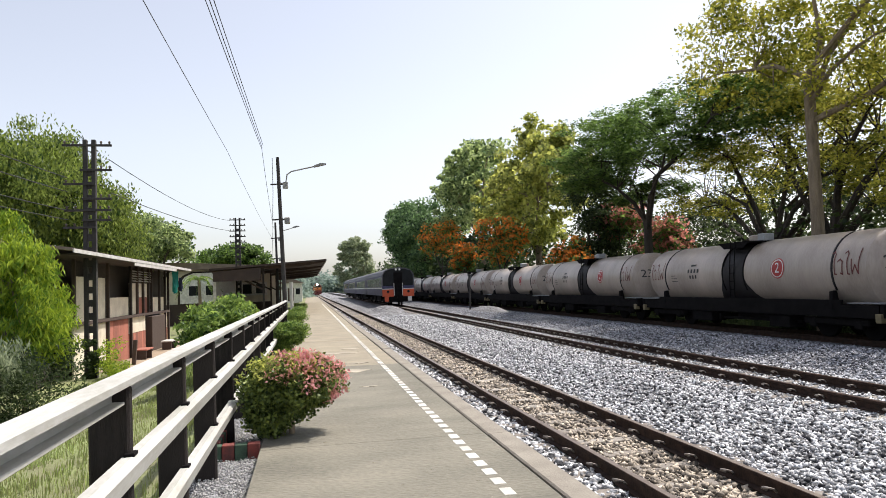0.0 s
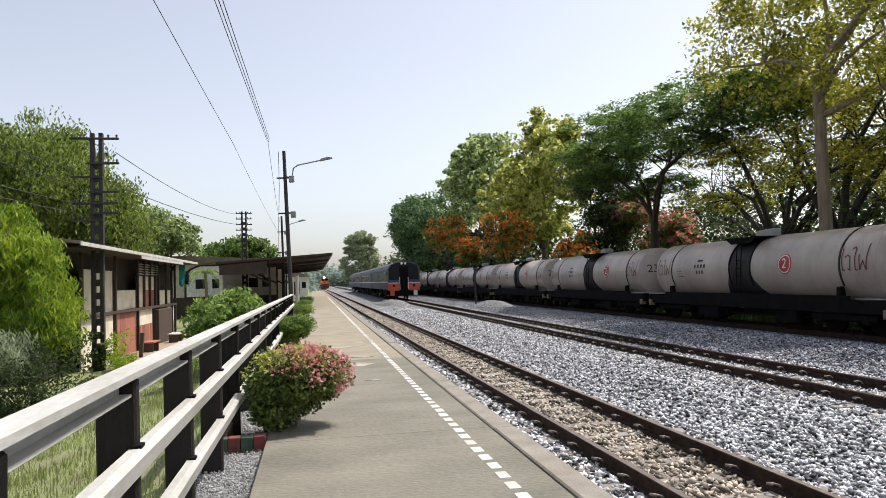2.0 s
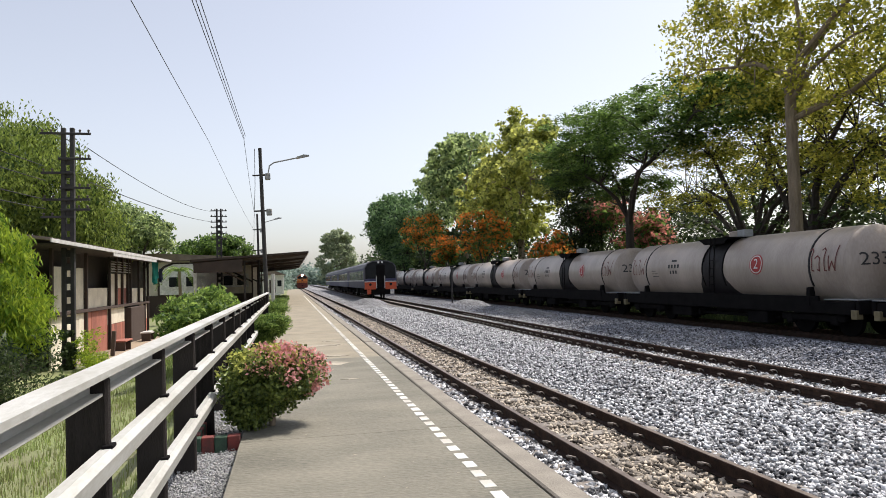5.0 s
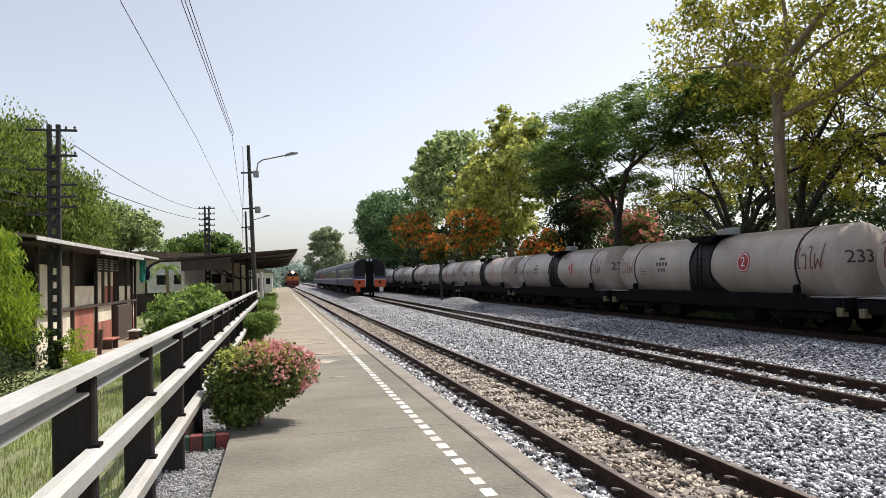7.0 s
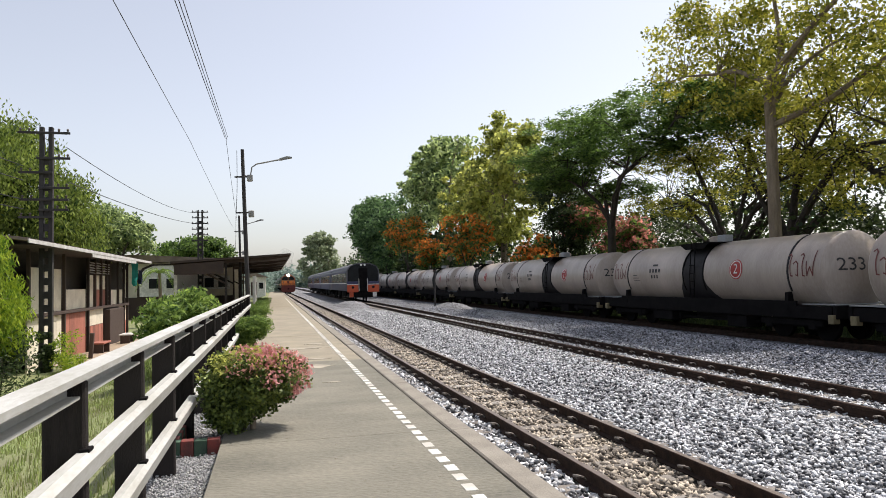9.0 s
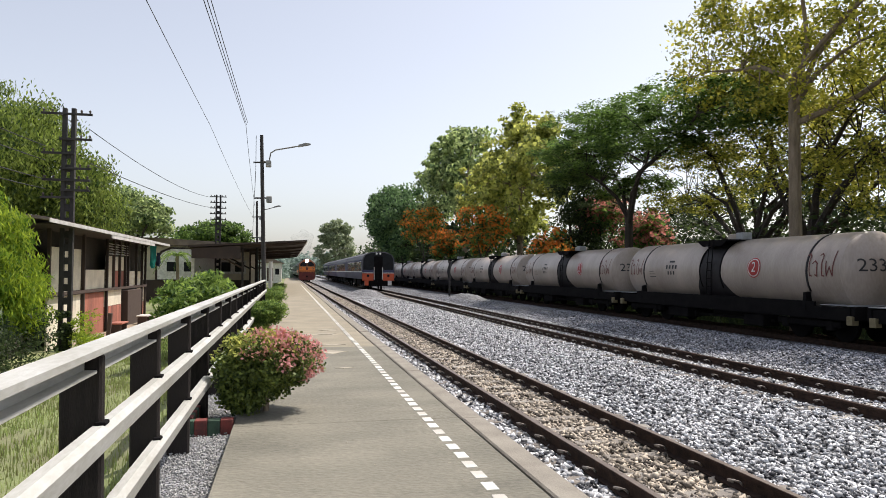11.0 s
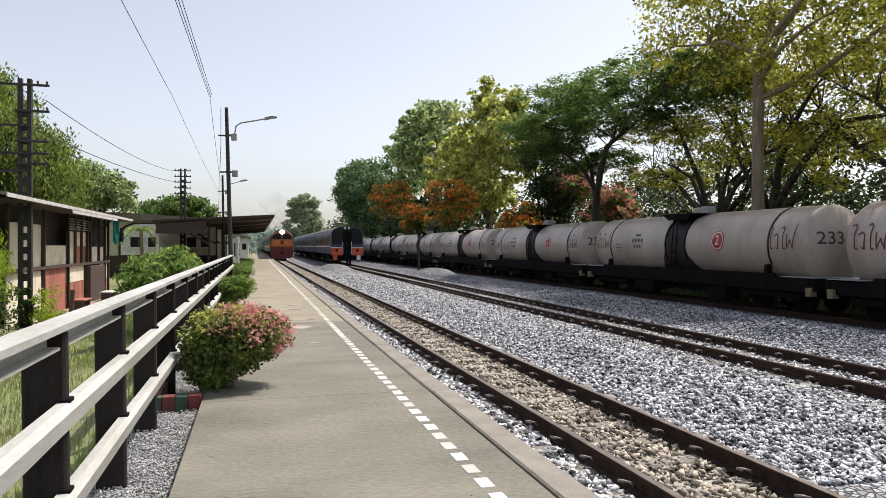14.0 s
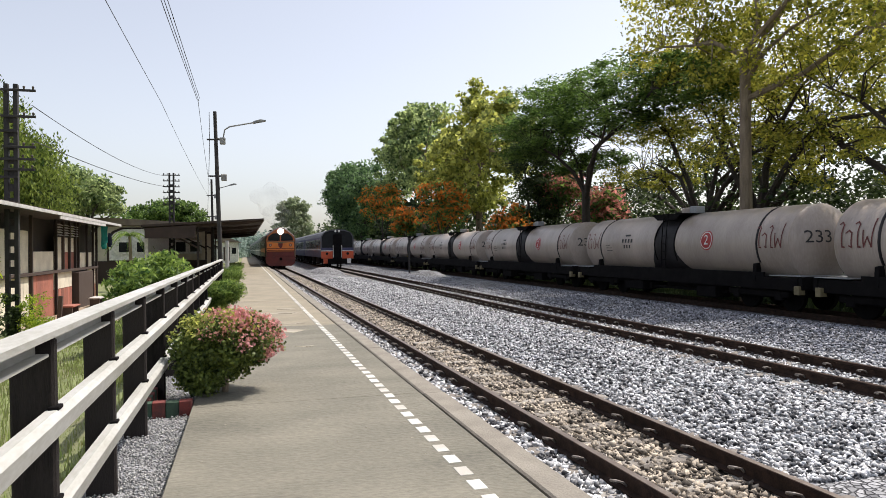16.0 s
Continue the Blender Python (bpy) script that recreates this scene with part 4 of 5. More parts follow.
tree("shade_tree", "dense dark tree crowding the rain tree", 19.4, 44.6, GZ, 3.6, [(0, 0, 8.4, 1.8, 2.0, 2.6), (0, -0.5, 5.2, 1.8, 2.4, 2.4)], 0.3, BARKDARK, LEAF_DARK, 150, 110, 0.75, 0.17, 21, limbs=12, group="shade trees")
TEAK = [(0, 0, 12.0, 3.0, 5.5, 3.4), (0, 6, 11.8, 3, 5, 3.8), (0, 12, 11.0, 3, 5, 3.6), (0, -6, 10.5, 3, 4.5, 3.6), (0, 2, 7.5, 2.5, 8, 2.0)]
tree("teak_tree", "olive-yellow leafy tree with ragged top", 20.5, 60.0, GZ, 6.0, TEAK * 4 + [(0, 1.5, 16.2, 0.9, 1.3, 1.9), (0, -1.5, 15.0, 1.0, 1.5, 1.2), (0, -6.5, 14.0, 0.8, 1.0, 1.3)], 0.35, BARK, LEAF_YELLOW, 430, 48, 0.85, 0.42, 17, limbs=20, up=0.4)
tree("teak_tree", "grey-green leafy tree beside the flame trees", 21.5, 84.0, GZ, 7.0, [(0, 0, 15, 4, 8, 5.5), (0, 8, 17.5, 3, 6, 4.0), (0, 16, 14, 3, 8, 6.0)], 0.4, BARK, LEAF_GREY, 300, 60, 1.05, 0.5, 18, limbs=14, up=0.4)
tree("round_tree", "dense dark green round-crowned tree", 20.0, 122.0, GZ, 6.0, [(0, 0, 10.5, 5, 16, 7.0), (-1, 10, 12.5, 4, 16, 6)], 0.5, BARKDARK, LEAF_DEEP, 360, 90, 1.5, 0.5, 19, limbs=8, up=0.5)
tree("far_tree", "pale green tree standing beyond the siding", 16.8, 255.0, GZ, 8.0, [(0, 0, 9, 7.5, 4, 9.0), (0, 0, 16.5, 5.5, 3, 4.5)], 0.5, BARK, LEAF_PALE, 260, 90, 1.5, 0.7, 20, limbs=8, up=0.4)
for i, (x, y, z, s, m) in enumerate(((17.2, 89, 8.0, 2.8, LEAF_FLAME), (17.0, 60, 5.6, 2.2, LEAF_FLAME), (17.0, 43.5, 3.2, 1.3, LEAF_FLAME), (20.6, 43.5, 5.8, 1.2, LEAF_PINK), (20.6, 38, 4.0, 1.2, LEAF_PINK), (17.2, 76, 5.0, 1.5, LEAF_FLAME))):
    tree("flame_tree", "flame tree in orange-red blossom" if m is LEAF_FLAME else "small tree in pink blossom", x, y, GZ, z * 0.55, [(0, 0, z + 0.8, s * 1.1, s * 1.6, s * 0.8), (0.3, s, z - 0.2, s * 0.9, s * 1.5, s * 0.7), (0, -s, z + 0.2, s * 0.8, s * 1.3, s * 0.7)], 0.14, BARKDARK, LEAF_GREEN, 80, 36, 0.55 + 0.06 * s, 0.2 + y * 0.0012, 30 + i, limbs=8, more=m, group="flame trees")


def thicket(name, label, x0, x1, y0, y1, z0, z1, n, r, per, leaf, material, seed, category="shrubs", **kw):
    rng = random.Random(seed)
    cs = [(rng.uniform(x0, x1), rng.uniform(y0, y1), z0 + (z1 - z0) * rng.random() ** 1.2) for _ in range(n)]
    return tagged(new(name, leaf_cloud(name, cs, [r * rng.uniform(0.6, 1.4) for _ in cs], per, leaf, material, seed, **kw)), label, category, kind="stuff")


# undergrowth and back leafage: shade under the trees put into dark leaves
thicket("undergrowth", "undergrowth below the line of trees, coloured dark for shade", 20, 27, 8, 70, -0.8, 4.0, 520, 1.0, 62, 0.22, LEAF_DARK, 41)
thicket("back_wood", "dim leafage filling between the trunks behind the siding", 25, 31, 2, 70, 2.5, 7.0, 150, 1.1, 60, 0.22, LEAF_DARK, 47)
thicket("undergrowth", "undergrowth below the line of trees, coloured dark for shade", 20, 26, 70, 200, -0.8, 7.5, 330, 2.2, 60, 0.6, LEAF_DARK, 42)
# far woods look hazy by leaf colour alone
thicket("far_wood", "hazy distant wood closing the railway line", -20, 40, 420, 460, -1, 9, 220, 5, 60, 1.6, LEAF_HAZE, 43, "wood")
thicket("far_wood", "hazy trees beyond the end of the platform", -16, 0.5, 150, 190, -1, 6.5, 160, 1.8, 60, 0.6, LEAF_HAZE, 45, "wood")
# added to darken the gaps under the wagons; shade is in the leaf colour
thicket("undergrowth", "low growth added behind the tank wagons, coloured dark for shade", 17.3, 19.5, 4, 130, -0.8, 0.9, 420, 0.7, 50, 0.25, LEAF_DARK, 46)
thicket("far_wood", "distant trees beyond the station roofs", -40, -8, 115, 130, 2, 7.0, 200, 2.0, 60, 0.6, LEAF_GREEN, 44, "wood")

tree("drooping_tree", "large tree with hanging light green foliage behind the shed", -13.2, 37.0, -1.0, 4.0, [(-1, 0, 9.3, 3.6, 3, 2.7), (0.9, -1, 8.3, 2.5, 3, 2.7), (-5, 0, 9.2, 4, 3, 3.2), (3.6, -1, 5.6, 1.5, 2, 2.4), (0, 0, 5.4, 4, 3, 2)], 0.5, BARKDARK, LEAF_BRIGHT, 620, 170, 0.95, 0.2, 51, limbs=14, droop=0.9, long=2.2, up=0.4)
tree("garden_tree", "grey-green tree behind the station houses", -12.0, 61.0, -1.0, 4.0, [(-0.3, 0, 7.6, 2.2, 3, 1.8), (0.6, 0, 6.6, 2.4, 3, 1.2)], 0.3, BARKDARK, LEAF_GREY, 120, 90, 0.8, 0.28, 52, limbs=12, up=0.4)
tree("garden_tree", "green tree behind the station roof", -8.5, 85.0, -1.0, 4.0, [(0, 0, 6.6, 4.0, 3, 1.6)], 0.3, BARKDARK, LEAF_GREEN, 120, 90, 0.9, 0.32, 53, limbs=10, up=0.4)
tree("bamboo_bush", "tall feathery bright green bush on the bank", -6.2, 17.0, -0.9, 0.8, [(0, 0, 2.5, 0.75, 1.0, 1.2), (-0.7, 0, 3.8, 0.8, 1, 0.8), (0.45, 0, 1.8, 0.55, 0.8, 0.8), (-0.9, 0, 2.2, 0.8, 1, 1.2), (0.1, 0, 3.3, 0.5, 0.8, 0.5)], 0.06, BARK, LEAF_LIME, 330, 75, 0.27, 0.17, 54, limbs=20, long=4.0, up=0.3, category="bush", droop=0.7)
thicket("bank_weeds", "tangled weeds and saplings on the bank", -8.0, -4.85, 13.5, 17.0, -1.0, 0.5, 110, 0.34, 130, 0.10, LEAF_DARK, 55, up=0.3, long=3.0)
thicket("bank_weeds", "pale spiky weeds in front of the bush", -6.4, -5.5, 14.5, 15.5, 0.0, 0.7, 26, 0.22, 60, 0.22, LEAF_PALE, 59, up=0.3, long=6.0, droop=0.5)
thicket("shed_shrubs", "climbing shrubs beside the shed", -6.5, -5.9, 23.4, 25.0, -1.1, 0.05, 26, 0.26, 110, 0.09, LEAF_LIME, 56, up=0.3, long=2.5)
tree("garden_shrub", "broad-leaved green shrub behind the fence", -2.05, 17.2, -0.3, 0.4, [(-0.1, 0, 0.95, 0.85, 1.2, 0.65), (0.2, 0.6, 1.35, 0.5, 0.9, 0.45)], 0.05, BARK, LEAF_SHRUB, 150, 70, 0.26, 0.15, 57, limbs=10, long=2.5, up=0.3, category="shrub")

# clipped shrubs along the platform
for i, (x, y, w, h) in enumerate(((-0.22, 8.0, 0.60, 0.90), (-0.5, 18.6, 0.52, 0.80), (-0.58, 29, 0.54, 0.78), (-0.62, 39, 0.54, 0.76), (-0.62, 50, 0.54, 0.76))):
    lobes = [(0.06 * w, 0, h * 0.64, w * 0.94, w * 0.85, h * 0.30), (-0.12 * w, 0, h * 0.50, w * 0.8, w * 0.8, h * 0.30), (-0.38 * w, 0, h * 0.24, w * 0.42, w * 0.5, h * 0.2)]
    s = tree("flowering_bush" if i == 0 else "clipped_shrub", "round bougainvillea bush with pink and yellow-green leaves" if i == 0 else "clipped round green shrub in the platform planter", x, y, 0, 0.22, lobes, 0.03, BARK, BUSHLEAF if i == 0 else LEAF_SHRUB, 420 if i == 0 else 330, 75 if i < 2 else 40, 0.11, 0.04, 60 + i, limbs=8, flat=0.9, long=1.3, up=0.35, category="bush", group="" if i == 0 else "platform shrubs")
    if i == 0:
        rng = random.Random(5)
        cs = []
        while len(cs) < 72:
            a, b = rng.uniform(-0.6, 1), rng.uniform(-1, 1)
            if a * a + b * b < 1 and rng.random() < 0.35 + 0.6 * a:
                if a < 0.0 and rng.random() < 0.5:
                    continue
                cs.append((a * w * 0.98, b * w * 0.8, h * 0.62 + h * (0.36 if a < 0.55 or rng.random() < 0.5 else -0.2) * math.sqrt(1 - a * a - b * b) - 0.02))
        bl = new("blossom", leaf_cloud("blossom", cs, [0.11] * len(cs), 34, 0.038, BLOOM, 71, 0.9, 0, 1.3, 0.35))
        bl.parent = s
        # yellow-green clusters over the top and left of the bush
        cs = []
        while len(cs) < 60:
            a, b = rng.uniform(-0.95, 0.6), rng.uniform(-0.9, 0.9)
            if a * a + b * b < 0.95:
                cs.append((a * w * 0.9, b * w * 0.8, h * 0.62 + h * 0.33 * math.sqrt(1 - a * a - b * b)))
        bl = new("young_leaves", leaf_cloud("young_leaves", cs, [0.10] * len(cs), 26, 0.042, LEAF_YELLOW, 72, 0.9, 0, 1.3, 0.35))
        bl.parent = s


def grass(name, label, x0, x1, y0, y1, n, h, material, seed):
    """Upright blades strewn over the bank."""
    rng = np.random.default_rng(seed)
    x, y = rng.uniform(x0, x1, n), y0 + (y1 - y0) * rng.random(n) ** 1.4
    z = np.array([ground_height(a, 0) for a in x])
    keep = np.array([noise.noise((a * 1.3, b * 0.9, 7)) for a, b in zip(x, y)]) + rng.uniform(-0.5, 0.5, n) > -0.15
    x, y, z = x[keep], y[keep], z[keep]
    n = len(x)
    hh = h * rng.uniform(0.4, 1.3, n)
    a, ln = rng.uniform(0, math.tau, n), rng.uniform(0, 0.6, n)
    dx, dy = np.cos(a), np.sin(a)
    w = 0.008 + 0.006 * rng.random(n)
    v = np.stack([np.stack([x - dy * w, y + dx * w, z - 0.05], -1), np.stack([x + dy * w, y - dx * w, z - 0.05], -1), np.stack([x + dx * hh * ln, y + dy * hh * ln, z + hh], -1)], 1)
    return tagged(new(name, raw_mesh(name, v.reshape(-1, 3), 3, np.arange(3 * n), material)), label, "grass", kind="stuff")


DRY = leafmat("dry_grass_blades", (0.33, 0.42, 0.13), (0.20, 0.20, 0.085), 0.3)
grass("bank_grass", "dry and green grass on the bank behind the fence", -6.5, -1.15, -5, 24, 95000, 0.10, DRY, 81)
thicket("pole_creeper", "dark creeper climbing the telegraph pole", -7.05, -6.6, 23.7, 23.95, -1.0, 0.3, 18, 0.16, 70, 0.08, LEAF_DARK, 58, "creeper", up=0.2)
# blades coloured dark to stand for the shade behind the wagons
grass("far_side_grass", "tall grass behind the tank wagons, coloured dark for shade", 17.0, 20.0, 8, 70, 25000, 0.7, LEAF_DARK, 82)


# ---- station side ----
RED_WOOD = mat("faded_red_boards", (0.40, 0.145, 0.10), (0.20, 0.075, 0.055), 0.8, scale=2, fine=30, bump=0.3, each=True, stretch=(1, 1, 0.3))
BROWN = mat("dark_brown_boards", (0.06, 0.04, 0.032), (0.03, 0.022, 0.018), 0.8, scale=2, fine=30, bump=0.3, each=True)
CREAM = mat("cream_wall_paint", (0.78, 0.72, 0.58), (0.50, 0.45, 0.36), 0.8, scale=1.5, fine=30, bump=0.1)
TIN = mat("rusty_tin_roof", (0.25, 0.2, 0.165), (0.13, 0.1, 0.08), 0.6, 0.3, scale=1.5, fine=20, bump=0.2)
PALE_EDGE = mat("pale_fascia_board", (0.6, 0.6, 0.58), (0.4, 0.38, 0.36), 0.7, scale=3, fine=30)
TEAL = mat("teal_cloth", (0.02, 0.33, 0.28), (0.012, 0.2, 0.17), 0.9, scale=4, fine=60, bump=0.2)
POLE_DARK = mat("dark_weathered_pole", (0.05, 0.047, 0.045), (0.022, 0.02, 0.02), 0.8, scale=3, fine=40, bump=0.3)
POLE_GREY = mat("grey_concrete_pole", (0.34, 0.34, 0.33), (0.22, 0.22, 0.21), 0.8, scale=3, fine=40, bump=0.2)
INSULATOR = mat("brown_glazed_insulator", (0.10, 0.08, 0.07), None, 0.3)
PORCELAIN = mat("white_porcelain", (0.82, 0.81, 0.77), None, 0.3)
CABLE = mat("black_cable", (0.03, 0.03, 0.032), None, 0.6, bump=0)

HX, HY0, HY1 = -7.4, 22.0, 39.5
shed = thing("station_shed", "old two-tier timber shed with red boards and tin roof", "shed")
part("wall", cube(HX - 4.5, HX - 0.45, HY0, HY1, -1.2, 2.9), BROWN, shed, "dark timber wall behind the posts")


def boarding(name, y0, y1, z0, z1, material, label="", width=0.36, x=HX - 0.1):
    """Upright boards side by side, each a few millimetres off its neighbour."""
    n = max(1, round((y1 - y0) / width))
    w = (y1 - y0) / n
    for k in range(n):
        d = random.uniform(0, 0.012)
        part(name, cube(x, x + 0.05 + d, y0 + k * w + 0.004, y0 + (k + 1) * w - 0.004, z0 + random.uniform(-0.02, 0.0), z1, 0.004), material, shed, label)


boarding("board", 28.15, 31.25, -1.15, 0.66, RED_WOOD, "faded red upright board", 0.75)
boarding("board", 31.35, 34.35, -1.1, 0.0, RED_WOOD, "faded red upright board")
boarding("wall_panel", 31.35, 34.35, 0.02, 0.69, CREAM, "cream painted panel", 1.0)
boarding("board", 24.3, 27.9, -1.15, 0.66, CREAM, "cream painted board", 0.6)
boarding("board", 37.75, 39.4, -1.1, -0.1, RED_WOOD, "faded red upright board")
boarding("wall_panel", 37.75, 39.4, -0.08, 0.66, CREAM, "cream painted panel", 0.8)
boarding("wall_panel", 28.2, 31.3, 0.81, 1.56, CREAM, "cream painted balustrade panel", 1.55)
boarding("wall_panel", 24.4, 27.9, 0.81, 2.3, CREAM, "cream painted boarding", 0.9)
boarding("wall_panel", 31.6, 32.55, 0.81, 2.15, CREAM, "cream painted boarding", 0.95)
boarding("shutter", 32.65, 34.75, 0.72, 1.52, RED_WOOD, "faded red shutter", 1.05)
boarding("wall_panel", 32.65, 34.75, 1.55, 2.15, CREAM, "pale upper panel", 1.05)
boarding("wall_panel", 35.55, 38.5, 0.81, 1.5, CREAM, "cream painted balustrade panel", 1.5)
part("lean_to", cube(HX - 0.1, HX + 0.2, 34.6, 37.6, -1.1, 0.62, 0.02), BROWN, shed, "dark closed stall under the gallery")
for k in range(5):
    z = 2.22 + k * 0.105
    part("louvre_slat", prism(bmesh.new(), [(HX - 0.06, z + 0.04), (HX + 0.04, z), (HX + 0.04, z + 0.02), (HX - 0.06, z + 0.07)], 31.6, 35.3), PALE_EDGE, shed, "pale louvre slat")
for yy in (24.2, 28.05, 31.45, 32.6, 33.7, 34.8, 35.4, 37.2, 38.6, 39.45):
    part("column", cube(HX - 0.04, HX + 0.06, yy - 0.06, yy + 0.06, -1.2 if yy in (28.05, 31.45, 38.6, 39.45) else 0.80, 2.95), BROWN, shed, "dark timber post")
part("sill_beam", cube(HX - 0.09, HX + 0.08, HY0, HY1, 0.69, 0.80), BROWN, shed)
part("soffit", cube(HX - 0.42, HX + 0.9, HY0, HY1 + 1.2, 2.86, 2.90), BROWN, shed, "dark boards under the eave")
roof = part("roof", prism(bmesh.new(), [(HX - 5.5, 3.75), (HX + 0.95, 2.93), (HX + 0.95, 2.98), (HX - 5.5, 3.82)], HY0 - 1, HY1 + 1.3), TIN, shed, "corrugated rusty tin roof")
for k in range(34):
    yy = HY0 - 0.85 + k * 0.55
    part("roof_rib", prism(bmesh.new(), [(HX - 5.5, 3.815), (HX + 0.96, 2.975), (HX + 0.96, 3.01), (HX - 5.5, 3.85)], yy, yy + 0.07), TIN, roof)
part("fascia", cube(HX + 0.965, HX + 0.995, HY0 - 1, HY1 + 1.3, 2.87, 2.98), PALE_EDGE, roof)
part("fascia", cube(HX + 0.951, HX + 0.985, 28.0, 36.5, 2.74, 2.865), PALE_EDGE, roof)


def hung_cloth(y0, y1, z0, z1, folds, material, label):
    """A sheet that hangs in folds and gathers towards its hem."""
    bm = bmesh.new()
    n = 28
    rows = []
    for q in range(9):
        v = q / 8
        rows.append([bm.verts.new((HX + 0.55 + 0.07 * math.sin(u / n * folds * math.tau) * (0.3 + v), y0 + (y1 - y0) * (0.5 + (u / n - 0.5) * (1 - 0.35 * v)), z1 - (z1 - z0) * v * (0.72 + 0.28 * math.cos((u / n - 0.4) * 4)))) for u in range(n + 1)])
    for a, b in zip(rows, rows[1:]):
        for u in range(n):
            bm.faces.new((a[u], a[u + 1], b[u + 1], b[u])).smooth = True
    bmesh.ops.solidify(bm, geom=bm.faces[:], thickness=0.012)
    return tagged(obj("hanging_cloth", bm, material), label, "cloth", "cloths under the eave")


hung_cloth(37.6, 39.5, 1.65, 2.84, 4, TEAL, "teal cloth hung under the eave")
hung_cloth(39.5, 40.6, 1.75, 2.5, 3, mat("navy_cloth", (0.02, 0.03, 0.07), None, 0.9, bump=0.2), "dark navy cloth hung beside the teal one")
for x, y, mt in ((-6.62, 30.2, RED_WOOD), (-6.55, 35.0, PALE_EDGE)):
    b = thing("wooden_bench", "small red wooden bench in front of the shed" if mt is RED_WOOD else "small pale-topped bench in front of the shed", "bench", pose(x, y, -1.0), "benches by the shed")
    part("seat", cube(-0.25, 0.25, -0.6, 0.6, 0.40, 0.46, 0.01), mt, b)
    for s in (-0.5, 0.5):
        part("leg", cube(-0.2, 0.2, s - 0.05, s + 0.05, 0, 0.40), BROWN, b)
stake = thing("stake", "dark weathered stake standing before the shed", "stake", pose(-6.5, 28.0, -1.05, 0, 4))
part("shaft", cube(-0.07, 0.07, -0.06, 0.06, 0, 1.0, 0.015), BROWN, stake)

# station building behind, with an arched corner
bld = thing("station_house", "cream station house with white-rimmed arched window bay", "station building")
part("wall", cube(-16, -3.2, 62, 72, -1.2, 3.62), CREAM, bld)
part("roof", prism(bmesh.new(), [(-17, 3.64), (-2.6, 3.64), (-2.6, 3.78), (-10.5, 4.25), (-17, 4.3)], 61.2, 73), TIN, bld)
part("plinth", cube(-12, -3.2, 61.9, 61.99, -1.2, 0.75), BROWN, bld)
arch = [(-10.6, 0.8), (-6.2, 0.8), (-6.2, 3.35), (-9.5, 3.35), (-10.2, 3.05), (-10.6, 2.5)]
part("bay_rim", prism(bmesh.new(), [(x * 1.012 - 0.08 * (x < -8), z + 0.12 * (1 if z > 2 else -1)) for x, z in arch], 61.75, 61.95), BROWN, bld, "dark moulding round the bay")
part("bay", prism(bmesh.new(), arch, 61.6, 61.9), PORCELAIN, bld, "white rounded bay")
for x in (-9.95, -8.6, -7.35, -5.6, -4.5):
    wdw = part("window", cube(x - 0.08, x + 1.02, 61.46, 61.58, 1.3, 2.42), PORCELAIN, bld, "white window frame")
    part("pane", cube(x + 0.10, x + 0.84, 61.42, 61.48, 1.46, 2.26), GLASS, wdw)


def palm(x, y, z0, h, fronds, length, seed):
    rng = random.Random(seed)
    t = thing("small_palm", "small palm with arching fronds before the station house", "palm", pose(x, y, z0))
    part("trunk", tube(bmesh.new(), [(0, 0, -0.1), (0.05, 0, h * 0.5), (0, 0, h)], [0.14, 0.11, 0.09], 8), BARK, t)
    for k in range(fronds):
        a = k * math.tau / fronds + rng.uniform(-0.2, 0.2)
        up = rng.uniform(0.3, 1.0)
        d = Vector((math.cos(a), math.sin(a), 0))
        pts = [Vector((0, 0, h)) + d * (length * s) + Vector((0, 0, up * length * s - 1.3 * length * s * s)) for s in [j / 8 for j in range(9)]]
        bm = tube(bmesh.new(), pts, [0.02 * (1 - j / 9) + 0.004 for j in range(9)], 5)
        for j in range(1, 9):
            for q in range(3):
                p = pts[j - 1].lerp(pts[j], q / 3)
                for sd in (-1, 1):
                    o = d.cross(Vector((0, 0, 1))) * sd * 0.32 * (1 - j / 11) + Vector((0, 0, -0.12)) + d * 0.1
                    bm.faces.new([bm.verts.new(v) for v in (p, p + o * 0.5 + d * 0.025, p + o, p + o * 0.5 - d * 0.025)])
        part("frond", bm, LEAF_SHRUB, t)
    return t


palm(-7.2, 49.0, -1.0, 3.6, 13, 1.5, 3)
palm(-2.6, 19.5, -0.4, 0.5, 14, 1.3, 4)

strip("yard", [-7.3, -6.6, -5.8, -5.0, -4.2, -3.4], [26 + 1.2 * i for i in range(40)], EARTH, "bare sunlit earth before the shed", "earth", lift=0.03, rough=0.08)

# platform canopy
can = thing("platform_canopy", "dark monopitch canopy rising towards the platform edge", "canopy")
slope = [(-6.0, 2.98), (1.14, 3.45), (1.14, 3.53), (-6.0, 3.12)]
# dark brown instead of tin: the underside's shade is put into the colour
part("roof", prism(bmesh.new(), slope, 45, 92), BROWN, can, "roof sheet coloured dark for its shaded underside")
part("fascia", cube(1.142, 1.18, 45, 92, 3.40, 3.55), PALE_EDGE, can)
for k in range(6):
    yy = 45.6 + k * 9.0
    part("rafter", prism(bmesh.new(), [(-5.9, 2.80), (0.0, 3.18), (1.1, 3.36), (1.1, 3.44), (-5.9, 2.97)], yy, yy + 0.14), BROWN, can)
    part("column", cube(-2.87, -2.75, yy, yy + 0.12, -0.2, 3.0), BROWN, can)
    part("strut", tube(bmesh.new(), [(-2.8, yy + 0.09, 1.7), (-4.9, yy + 0.09, 2.85)], [0.06, 0.06], 6), BROWN, can)
part("back_wall", cube(-6.0, -5.8, 46.5, 92, -1.2, 2.95), PORCELAIN, can, "pale whitewashed back wall")
